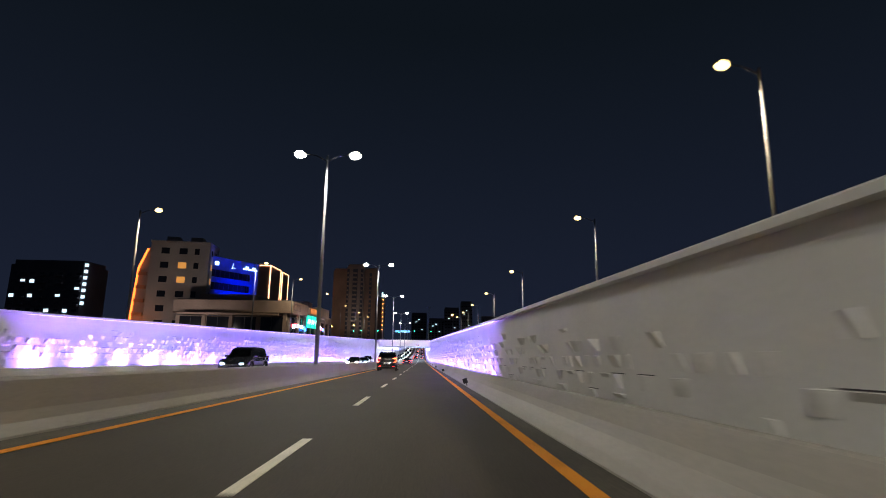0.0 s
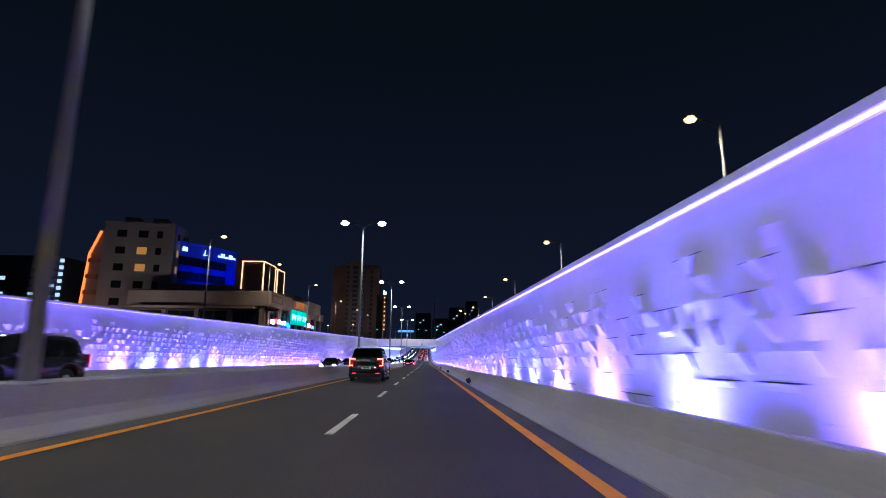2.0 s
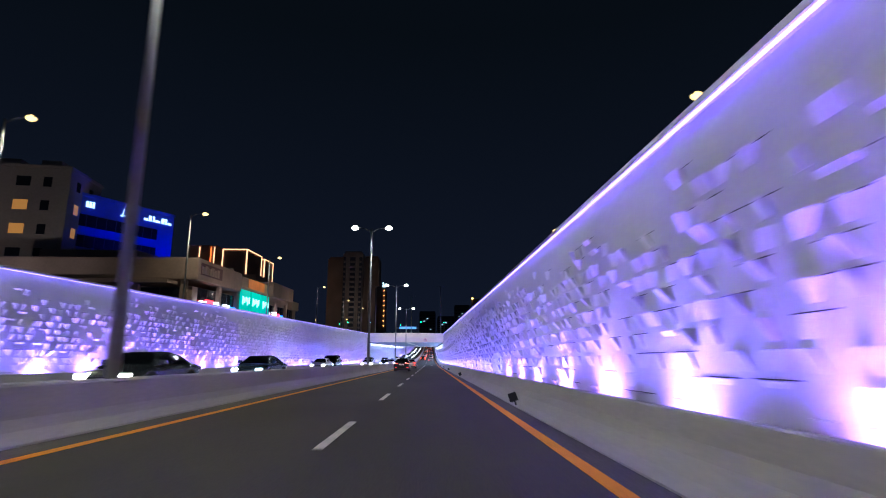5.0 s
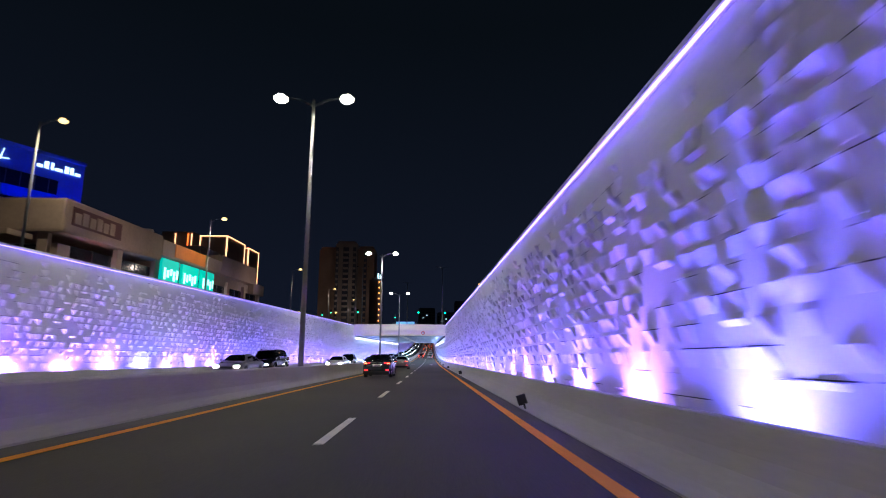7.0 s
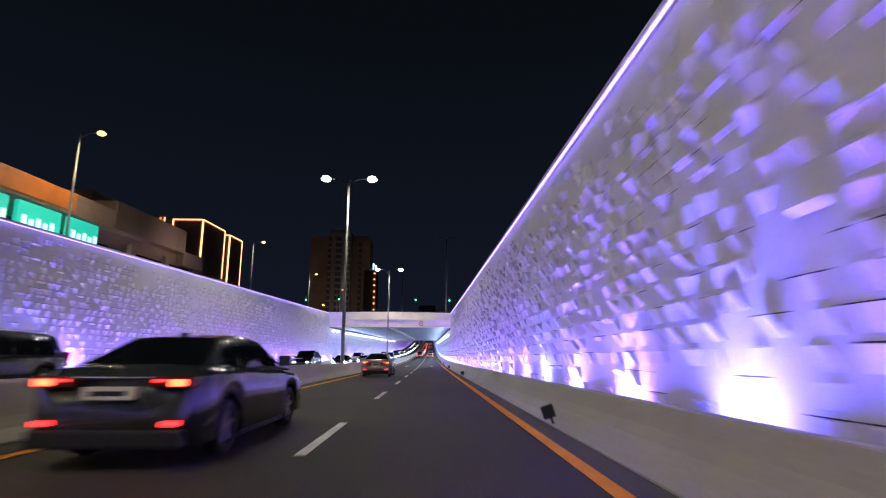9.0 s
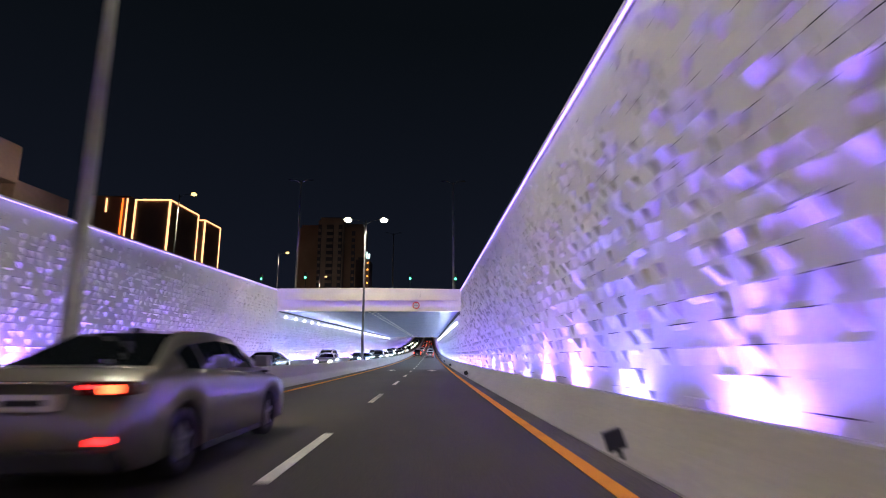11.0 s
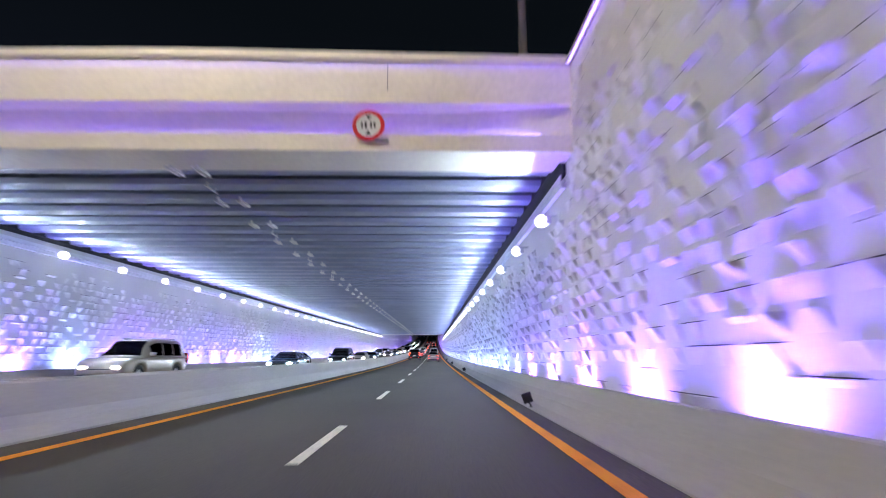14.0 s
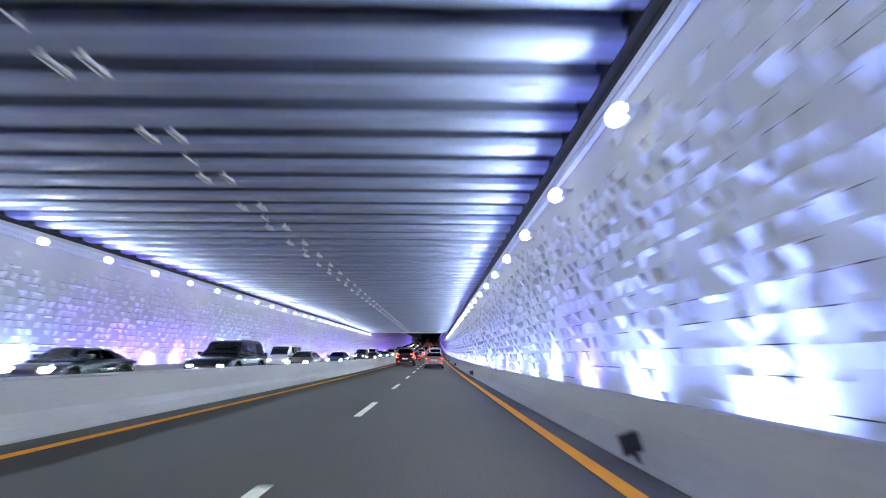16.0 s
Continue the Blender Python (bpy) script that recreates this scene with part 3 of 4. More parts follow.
def relief(name, face, s, near):
    rng = random.Random(31 if s > 0 else 47)
    owner = tagged(new(name), "white concrete relief plates folded out of the wall", "relief", kind="structure")
    pattern = [[(rng.choice((0, 1, 1, 1, 2, 3, 3, 4, 4, 5, 6)), rng.choice((0.06, 0.09, 0.12, 0.15)), rng.random(), rng.random() < (0.5 if r in (2, 3) else 0.34), rng.uniform(-0.1, 0.1)) for r in range(40)] for c in range(24)]
    meshes, singles = {}, 0
    verts, faces, marks = [], [], []
    for c in range(int(600 / COL)):
        y0 = -38 + COL * c
        height = top_z(y0) - 0.45 if not Y_PORTAL < y0 < Y_EXIT else ceiling_z(y0) - 1.15
        for r in range(40):
            odd = (c + r) % 2
            y = y0
            z = road_z(y) + 0.435 + ROW * (r + 0.5)
            if z > height:
                break
            fold, out, luck, slotted, shift = pattern[c % 24][r]
            y += shift
            room = height - road_z(y) - 0.64
            frac = (ROW * (r + 0.5) - 0.2) / max(room, 1.0)
            grow = min(max((y - 10) / 110, 0.0), 1.0)
            edge = 0.78 + 0.24 * grow + 0.10 * noise.noise((y * 0.3, 0, 3.0 * s))
            chance = min(max((edge - frac) / 0.30 + 0.25, 0.0), 0.95) * (0.5 if r < 2 else 1.0)
            if y < Y_LIT:
                chance = 0.88 - abs(frac - 0.34) * 1.6
                slotted = slotted and frac < 0.3
            if luck > (chance * 0.75 if odd else chance):
                continue
            if odd and fold < 4:
                fold = 4 + fold % 2
            out *= 0.7 + 0.3 * min(1.0, (edge - frac) / 0.4 + 0.3) if y > Y_LIT else 1.15
            out = max(0.03, round(out * (0.6 if r < 3 else 1.0) * 100) / 100)
            index = (fold, out, slotted)
            if s > 0:
                turn = Matrix(((0, -1, 0, face), (1, 0, 0, y), (0, 0, 1, z), (0, 0, 0, 1)))
            else:
                turn = Matrix(((0, 1, 0, face), (-1, 0, 0, y), (0, 0, 1, z), (0, 0, 0, 1)))
            tilt = Matrix.Rotation(math.atan(road_z(y + 0.5) - road_z(y - 0.5)) * s, 4, "Y")
            turn = turn @ tilt.inverted()
            points, sides = plate_mesh(FOLDS[fold], out)
            if near[0] < y < near[1] and singles < 300:
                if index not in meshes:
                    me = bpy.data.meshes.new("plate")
                    me.from_pydata(points + slot_shade_mesh(FOLDS[fold]) if slotted else points, [], sides + [(10, 11, 12, 13)] if slotted else sides)
                    me.materials.append(RELIEF), me.materials.append(SLOT_SHADE)
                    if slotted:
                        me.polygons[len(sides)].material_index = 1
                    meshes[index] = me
                ob = new("plate", meshes[index])
                ob.parent = owner
                ob.matrix_basis = turn
                singles += 1
            else:
                base = len(verts)
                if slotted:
                    points = points + slot_shade_mesh(FOLDS[fold])
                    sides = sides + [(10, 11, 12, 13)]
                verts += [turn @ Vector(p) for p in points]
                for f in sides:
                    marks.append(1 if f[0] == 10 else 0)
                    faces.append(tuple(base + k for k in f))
    me = bpy.data.meshes.new("plate_field")
    me.from_pydata(verts, [], faces)
    me.materials.append(RELIEF), me.materials.append(SLOT_SHADE)
    me.polygons.foreach_set("material_index", marks)
    field = new("plate_field", me)
    field.parent = owner
    tagged(field, kind="stuff")


# ---- clearance sign on the portal ----
sign = thing("clearance_sign", "round white height limit sign with a red rim on the bridge", "road sign", at=pose(0.19, Y_PORTAL - 0.50, 0.74))
bm = bmesh.new()
bmesh.ops.create_cone(bm, cap_ends=True, segments=40, radius1=0.37, radius2=0.37, depth=0.03, matrix=Matrix.Rotation(radians(90), 4, "X"))
part("rim", bm, material("sign_red", (0.70, 0.02, 0.02), 0.4), sign, "red rim")
bm = bmesh.new()
bmesh.ops.create_cone(bm, cap_ends=True, segments=40, radius1=0.28, radius2=0.28, depth=0.036, matrix=Matrix.Translation((0, -0.004, 0)) @ Matrix.Rotation(radians(90), 4, "X"))
part("face", bm, material("sign_white", (0.75, 0.75, 0.75), 0.4), sign, "white face")
bm = bmesh.new()
for x, w, h in ((-0.15, 0.04, 0.15), (-0.06, 0.05, 0.15), (0.06, 0.04, 0.15), (0.14, 0.05, 0.12)):
    box(bm, x - w / 2, x + w / 2, -0.030, -0.020, -h / 2, h / 2)
part("marking", bm, PLASTIC, sign, "black illegible figures")
for z, d in ((0.19, -1), (-0.19, 1)):
    bm = bmesh.new()
    low = [bm.verts.new((a, -0.030, z + b)) for a, b in ((-0.07, -0.045 * d), (0.07, -0.045 * d), (0, 0.055 * d))]
    top = [bm.verts.new((v.co.x, -0.020, v.co.z)) for v in low]
    bm.faces.new(low), bm.faces.new(top)
    for k in range(3):
        bm.faces.new((low[k], low[(k + 1) % 3], top[(k + 1) % 3], top[k]))
    part("triangle", bm, PLASTIC, sign, "black triangle")
part("bracket", boxed(0.14, 0.46, 0.0, 0.12, -0.36, -0.31), TRAY, sign)

# ---- reflectors at the foot of the barrier ----
def reflector(m):
    t = thing("barrier_reflector", "small dark reflector post at the foot of the barrier", "reflector", "barrier reflectors")
    part("stem", boxed(-0.015, 0.015, -0.04, 0.04, 0.0, 0.12), PLASTIC, t)
    part("plate", boxed(-0.12, 0.09, -0.03, 0.03, 0.10, 0.32, 0.01), PLASTIC, t, "dark reflector plate")
    t.matrix_basis = m
    return t


refl = None
for i in range(24):
    y = -1.4 + 24.2 * i
    m = pose(3.86, y, road_z(y) + 0.06, 0, -18, 0)
    refl = reflector(m) if refl is None else (copy_thing(refl, m), refl)[1]

# ---- vehicles ----
LENS_RED = material("tail_lens", (0.16, 0.006, 0.008), 0.15, coat=1.0)


def interp(points, y):
    if y <= points[0][0]:
        return points[0][1]
    for (a, p), (b, q) in zip(points, points[1:]):
        if y <= b:
            k = (y - a) / (b - a)
            k = k * k * (3 - 2 * k) * 0.5 + k * 0.5
            return p + (q - p) * k
    return points[-1][1]


SHAPES = {
    "sedan": dict(L=4.75, W=1.82, clear=0.20, top=[(0, 0.62), (0.10, 0.90), (0.35, 1.03), (1.1, 1.05), (3.2, 0.98), (4.2, 0.86), (4.62, 0.70), (4.75, 0.52)],
                  roof=[(0.45, 1.02), (1.35, 1.38), (2.1, 1.45), (2.75, 1.41), (3.65, 0.97)], wheels=(0.98, 3.72), r=0.32, belt=0.98, roof_w=0.52, rear_glass=(0.55, 1.32), wind=(2.86, 3.55),
                  doors=((1.02, 1.42), (1.48, 2.22), (2.28, 3.0)), lights=(0.80, 0.94, 0.52, 0.88), tail="wide"),
    "suv": dict(L=5.2, W=2.02, clear=0.26, top=[(0, 0.70), (0.06, 1.08), (0.2, 1.15), (3.4, 1.14), (4.6, 1.08), (5.05, 0.95), (5.2, 0.6)],
                roof=[(0.05, 1.12), (0.42, 1.78), (0.8, 1.86), (2.6, 1.88), (3.1, 1.80), (3.95, 1.12)], wheels=(1.08, 4.12), r=0.40, belt=1.10, roof_w=0.66, rear_glass=(0.11, 0.40), wind=(3.18, 3.86),
                doors=((0.62, 1.35), (1.42, 2.25), (2.32, 3.25)), lights=(0.86, 1.28, 0.66, 0.98), tail="tall"),
    "van": dict(L=4.7, W=1.72, clear=0.24, top=[(0, 0.72), (0.05, 1.10), (0.15, 1.16), (3.6, 1.14), (4.45, 1.05), (4.65, 0.9), (4.7, 0.6)],
                roof=[(0.03, 1.14), (0.16, 1.86), (0.4, 1.97), (3.1, 1.98), (3.5, 1.88), (4.4, 1.10)], wheels=(0.95, 3.55), r=0.33, belt=1.13, roof_w=0.68, rear_glass=(0.055, 0.15), wind=(3.6, 4.3),
                doors=((0.5, 1.45), (1.52, 2.45), (2.52, 3.35)), lights=(0.62, 0.98, 0.70, 0.84), tail="block"),
}


def vehicle(shape, paint, label, heads=HEAD, lit=True, group="traffic"):
    q = SHAPES[shape]
    L, half, clear, wr = q["L"], q["W"] / 2, q["clear"], q["r"]
    t = thing(shape if shape != "van" else "minibus", label, "car" if shape != "van" else "van", group)

    def width(y):
        e = min(y, L - y)
        nose = 0.80 + 0.20 * min(e / 0.35, 1.0) ** 0.5
        return half * nose

    def floor_z(y):
        z = clear + (0.12 if y < 0.15 or y > L - 0.2 else 0.0)
        for w in q["wheels"]:
            d = abs(y - w)
            if d < wr + 0.07:
                z = max(z, wr + math.sqrt((wr + 0.07) ** 2 - d * d))
        return z

    ys = sorted(set([round(L * i / 46, 3) for i in range(47)] + [round(w + k * (wr + 0.07), 3) for w in q["wheels"] for k in (-1.0, -0.92, -0.7, 0.7, 0.92, 1.0)]))
    ys = [y for y in ys if 0 <= y <= L]
    bm = bmesh.new()
    rows = []
    for y in ys:
        w, lo, hi = width(y), floor_z(y), interp(q["top"], y)
        mid = lo + (hi - lo) * 0.5
        pts = [(w - 0.05, lo), (w - 0.005, lo + 0.05 * (hi - lo)), (w, mid), (w - 0.015, hi - 0.16 * (hi - lo)), (w - 0.05, hi - 0.05), (w - 0.13, hi - 0.008), (w * 0.5, hi + 0.012)]
        rows.append([bm.verts.new((x, y, z)) for x, z in pts] + [bm.verts.new((-x, y, z)) for x, z in reversed(pts)])
    n = len(rows[0])
    for a, b in zip(rows, rows[1:]):
        for i in range(n):
            bm.faces.new((a[i], a[(i + 1) % n], b[(i + 1) % n], b[i]))
    bm.faces.new(rows[0]), bm.faces.new(rows[-1])
    part("body", bm, paint, t, smooth=True)

    # cabin
    roof, belt, rw = q["roof"], q["belt"], q["roof_w"]
    wb = half - 0.06

    def edge(y, k):
        """A point of the cabin's side: k 0 at the belt, 1 at the roof's edge."""
        z = interp(roof, y)
        lift = min(max((z - belt) / 0.35, 0), 1)
        top = wb - (wb - rw - 0.10) * lift
        return wb + (top - wb) * k, belt - 0.03 + (z - 0.05 - belt + 0.03) * k

    cy = [roof[0][0] + (roof[-1][0] - roof[0][0]) * i / 26 for i in range(27)]
    bm = bmesh.new()
    rows = []
    for y in cy:
        z = interp(roof, y)
        a, b = edge(y, 0.0), edge(y, 1.0)
        pts = [a, ((a[0] + b[0]) / 2 + 0.015, (a[1] + b[1]) / 2), b, (b[0] - 0.07, z - 0.008), (b[0] * 0.5, z + 0.012)]
        rows.append([bm.verts.new((x, y, zz)) for x, zz in pts] + [bm.verts.new((-x, y, zz)) for x, zz in reversed(pts)])
    n = len(rows[0])
    for a, b in zip(rows, rows[1:]):
        for i in range(n):
            bm.faces.new((a[i], a[(i + 1) % n], b[(i + 1) % n], b[i]))
    bm.faces.new(rows[0]), bm.faces.new(rows[-1])
    part("cabin", bm, paint, t, smooth=True)

    def sheet(name, points, mat, thick, lbl=""):
        """A thin pane from a grid of points; it is given a little depth inwards."""
        bm = bmesh.new()
        g = [[bm.verts.new(p) for p in row] for row in points]
        for a, b in zip(g, g[1:]):
            for i in range(len(a) - 1):
                bm.faces.new((a[i], a[i + 1], b[i + 1], b[i]))
        bmesh.ops.solidify(bm, geom=bm.faces[:], thickness=thick)
        return part(name, bm, mat, t, lbl, smooth=False)

    for s in (-1, 1):
        for y0, y1 in q["doors"]:
            pts = []
            for i in range(5):
                y = y0 + (y1 - y0) * i / 4
                col = []
                for k in (0.14, 0.5, 0.86):
                    x, z = edge(y, k)
                    col.append((s * (x + 0.012 + (0.015 if k == 0.5 else 0)), y, z))
                pts.append(col)
            sheet("side_window", pts, CAR_GLASS, 0.008)
    for name, (y0, y1) in (("rear_window", q["rear_glass"]), ("windscreen", q["wind"])):
        pts = []
        for i in range(7):
            y = y0 + (y1 - y0) * i / 6
            x, z = edge(y, 1.0)
            z = interp(roof, y)
            w = x - 0.10
            pts.append([(w * k, y, z + (0.012 if abs(k) < 1 else -0.002) + 0.012) for k in (-1, -0.5, 0, 0.5, 1)])
        sheet(name, pts, CAR_GLASS, 0.006)

    # wheels
    for wy in q["wheels"]:
        for s in (-1, 1):
            bm = bmesh.new()
            prof = [(wr * 0.62, -0.10), (wr * 0.9, -0.11), (wr, -0.08), (wr, 0.08), (wr * 0.9, 0.11), (wr * 0.62, 0.10)]
            rings = []
            for i in range(24):
                a = 2 * math.pi * i / 24
                rings.append([bm.verts.new((x, r * math.cos(a), r * math.sin(a))) for r, x in prof])
            for i in range(24):
                a, b = rings[i], rings[(i + 1) % 24]
                for j in range(6):
                    bm.faces.new((a[j], a[(j + 1) % 6], b[(j + 1) % 6], b[j]))
            wheel = new("wheel")
            wheel.parent = t
            wheel.matrix_basis = pose(s * (half - 0.13), wy, wr)
            part("tyre", bm, RUBBER, wheel, smooth=True)
            bm = bmesh.new()
            bmesh.ops.create_cone(bm, cap_ends=True, segments=20, radius1=wr * 0.60, radius2=wr * 0.60, depth=0.05, matrix=Matrix.Translation((s * 0.03, 0, 0)) @ Matrix.Rotation(radians(90), 4, "Y"))
            for i in range(5):
                m = Matrix.Rotation(2 * math.pi * i / 5, 4, "X")
                v = bmesh.ops.create_cube(bm, size=1)["verts"]
                for p in v:
                    p.co = m @ Vector((s * 0.075 + p.co.x * 0.03, p.co.y * wr * 0.16, wr * 0.33 + p.co.z * wr * 0.5))
            part("rim", bm, RIM, wheel)

    # lamps, bumpers, mirrors
    z0, z1, x0, x1 = q["lights"]
    back = 0.02 if shape != "sedan" else 0.05
    for s in (-1, 1):
        if q["tail"] == "tall":
            part("tail_lamp", boxed(min(s * 0.70, s * 0.95), max(s * 0.70, s * 0.95), -0.02, 0.14, z0 - 0.02, z1 + 0.02, 0.03), LENS_RED, t, "dark red tail lamp lens")
            for xa, xb, za, zb in ((0.885, 0.935, z0, z1), (0.60, 0.935, z1 - 0.07, z1), (0.72, 0.935, z0, z0 + 0.06)):
                part("light_bar", boxed(min(s * xa, s * xb), max(s * xa, s * xb), -0.045, -0.015, za, zb, 0.008), TAIL_HOT, t, "glowing red bar of the tail lamp")
        elif q["tail"] == "wide":
            part("tail_lamp", boxed(min(s * 0.40, s * 0.85), max(s * 0.40, s * 0.85), 0.0, 0.34, z0 + 0.02, z1, 0.03), LENS_RED, t, "dark red tail lamp lens")
            part("light_core", boxed(min(s * 0.60, s * 0.79), max(s * 0.60, s * 0.79), -0.014, 0.2, z0 + 0.035, z1 - 0.025, 0.03), TAIL_HOT, t, "glowing core of the tail lamp")
            part("light_core", boxed(min(s * 0.44, s * 0.58), max(s * 0.44, s * 0.58), -0.010, 0.2, z1 - 0.06, z1 - 0.03, 0.01), TAIL, t, "thin glowing red light bar")
        else:
            part("tail_lamp", boxed(min(s * 0.68, s * 0.82), max(s * 0.68, s * 0.82), -0.02, 0.12, z0, z1, 0.02), TAIL_HOT, t, "glowing red tail lamp")
        # the reflector is no lamp; its emission stands for light thrown back
        part("reflector", boxed(min(s * 0.55, s * 0.75), max(s * 0.55, s * 0.75), -0.012, 0.14, 0.44, 0.49, 0.008), TAIL, t, "red rear reflector, emissive in place of reflected light")
        part("headlamp", boxed(min(s * 0.50, s * 0.76), max(s * 0.50, s * 0.76), L - 0.30, L - 0.03, 0.60, 0.76, 0.03), heads if lit else CHROME, t, "glowing headlamp")
        x, z = edge(q["wind"][0] - 0.1, 0.1)
        part("side_mirror", boxed(min(s * (x + 0.02), s * (x + 0.22)), max(s * (x + 0.02), s * (x + 0.22)), q["wind"][0] + 0.12, q["wind"][0] + 0.28, z + 0.02, z + 0.18, 0.03), paint, t)
        part("sill", boxed(min(s * (half - 0.08), s * (half - 0.01)), max(s * (half - 0.08), s * (half - 0.01)), q["wheels"][0] + wr + 0.09, q["wheels"][1] - wr - 0.09, clear - 0.04, clear + 0.05, 0.015), PLASTIC, t)
    part("rear_bumper", boxed(-half * 0.86, half * 0.86, -0.035, 0.4, clear + 0.02, clear + 0.20, 0.03), PLASTIC, t)
    part("front_bumper", boxed(-half * 0.84, half * 0.84, L - 0.4, L + 0.02, clear + 0.04, clear + 0.2, 0.03), PLASTIC, t)
    part("grille", boxed(-0.42, 0.42, L - 0.2, L - 0.012, 0.50, 0.68, 0.02), PLASTIC, t)
    part("number_plate", boxed(-0.26, 0.26, -0.028, 0.2, 0.70, 0.83, 0.004), PLATE, t, "pale number plate")
    part("plate_bar", boxed(-0.18, 0.18, -0.032, 0.0, 0.74, 0.79), PLASTIC, t, "dark bar on the number plate")
    part("underbody", boxed(-half * 0.8, half * 0.8, 0.2, L - 0.2, clear - 0.02, clear + 0.3), PLASTIC, t)
    part("boot_seam", boxed(-half * 0.62, half * 0.62, 0.006, 0.06, clear + 0.30, clear + 0.315), PLASTIC, t, "dark seam of the boot lid")
    part("rear_wiper" if shape != "sedan" else "roof_aerial", boxed(-0.30, 0.02, q["rear_glass"][0] - 0.02, q["rear_glass"][0] + 0.02, interp(roof, q["rear_glass"][0]) + 0.03, interp(roof, q["rear_glass"][0]) + 0.05, 0.006) if shape != "sedan" else boxed(-0.02, 0.02, 1.42, 1.60, interp(roof, 1.5) + 0.0, interp(roof, 1.5) + 0.07, 0.012), PLASTIC, t)
    if shape == "sedan":
        part("trunk_trim", boxed(-0.50, 0.50, 0.012, 0.1, 0.915, 0.94, 0.006), CHROME, t, "chrome trim above the plate")
    if shape == "suv":
        for s in (-1, 1):
            part("roof_rail", boxed(s * 0.62 - 0.02, s * 0.62 + 0.02, 0.8, 2.8, 1.87, 1.93, 0.01), CHROME, t)
    if shape == "van":
        part("rear_step", boxed(-0.7, 0.7, -0.10, 0.05, clear + 0.03, clear + 0.10, 0.02), CHROME, t)
    return t


def set_down(t, x, y, away=True):
    slope = math.degrees(math.atan((road_z(y + 2) - road_z(y - 2)) / 4))
    m = pose(x, y, road_z(y) + 0.012, slope) if away else pose(x, y, road_z(y) + 0.012, -slope, 0, 180)
    if t.get("standing"):
        return copy_thing(t, m)
    t["standing"] = 1
    t.matrix_basis = m
    return t


suv_black = vehicle("suv", PAINT_BLACK, "large black off-road car with glowing red tail lamps", HEAD_COOL)
sedan_dark = vehicle("sedan", PAINT_GREEN, "dark grey saloon car with red tail lamps", HEAD)
sedan_silver = vehicle("sedan", PAINT_SILVER, "silver saloon car with glowing red tail lamps", HEAD)
van_white = vehicle("van", PAINT_WHITE, "white minibus with red tail lamps", HEAD)
sedan_blue = vehicle("sedan", PAINT_BLUE, "dark blue saloon car with cool white headlamps", HEAD_COOL)
suv_beige = vehicle("suv", PAINT_BEIGE, "beige off-road car with lit headlamps", HEAD)
sedan_white = vehicle("sedan", PAINT_WHITE, "white saloon car with lit headlamps", HEAD)

set_down(suv_black, -1.6, 50.5), set_down(sedan_dark, -1.6, 116.0), set_down(sedan_silver, -1.6, 142.3)
set_down(suv_black, -1.5, 266.0), set_down(sedan_silver, 1.6, 257.0), set_down(van_white, 1.7, 282.0), set_down(sedan_dark, -1.5, 290.0)
for i in range(26):
    t = (sedan_white, suv_black, sedan_dark, suv_beige, sedan_silver, van_white, sedan_dark)[(i * 4) % 7]
    set_down(t, -1.5 if i % 2 else 1.7, 304.0 + 8.3 * i + 3.0 * math.sin(5.0 * i))
for t, x, y in ((suv_black, -10.9, 40.0), (sedan_dark, -8.0, 78.0), (sedan_blue, -8.0, 90.0), (sedan_silver, -11.0, 121.0), (suv_black, -11.2, 128.0), (sedan_white, -8.0, 141.0), (sedan_blue, -8.2, 172.0),
                (suv_black, -11.0, 167.0), (sedan_silver, -8.0, 190.0), (suv_beige, -11.2, 206.0), (sedan_blue, -8.0, 218.0), (suv_black, -8.0, 238.0), (sedan_dark, -11.2, 232.0),
                (sedan_silver, -8.0, 252.0), (van_white, -11.2, 258.0), (sedan_blue, -8.1, 266.0)):
    set_down(t, x, y, False)
for i in range(26):
    t = (sedan_white, suv_beige, sedan_blue, sedan_dark, sedan_silver, van_white, suv_black)[(i * 3) % 7]
    set_down(t, -8.0 if i % 2 else -11.2, 282.0 + 9.6 * i + 3.4 * math.sin(7.0 * i), False)

# ---- the town above ----
STONE = material("facade_grey", (0.33, 0.285, 0.25), 0.8, grain=0.06, scale=3, stain=0.12, stain_scale=0.15)
STONE_BROWN = material("facade_brown", (0.34, 0.24, 0.18), 0.8, grain=0.06, scale=3, stain=0.15, stain_scale=0.1)
STONE_DARK = material("facade_dark", (0.12, 0.11, 0.12), 0.8, grain=0.06, scale=3, stain=0.15, stain_scale=0.1)
BLUE_FACADE = material("facade_blue_panels", (0.10, 0.16, 0.62), 0.45, grain=0.05, scale=4, stain=0.08)
# stone with the wing's orange light mixed into its colour
ORANGE_LIT_STONE = material("facade_terracotta", (0.42, 0.20, 0.10), 0.8, grain=0.06, scale=3, stain=0.15, stain_scale=0.2)
WINDOW_DARK = material("window_dark", (0.015, 0.016, 0.02), 0.12)
WINDOW_WARM = material("window_warm", (0.9, 0.38, 0.08), 0.4, emit=0.35)
WINDOW_COOL = material("window_cool", (0.75, 0.9, 1.0), 0.4, emit=0.8)
ORANGE_TUBE = material("orange_light_tube", (1.0, 0.50, 0.22), emit=2.0)
RED_TUBE = material("orange_red_tube", (1.0, 0.16, 0.02), emit=2.2)
SIGN_GLOW = material("sign_letters", (0.75, 1.0, 1.0), emit=1.6)
SIGN_RED = material("sign_red_glow", (1.0, 0.04, 0.06), emit=4.0)
SIGN_BLUE = material("sign_blue_glow", (0.05, 0.25, 1.0), emit=4.0)
SIGN_WHITE = material("sign_white_glow", (0.9, 0.95, 1.0), emit=6.0)
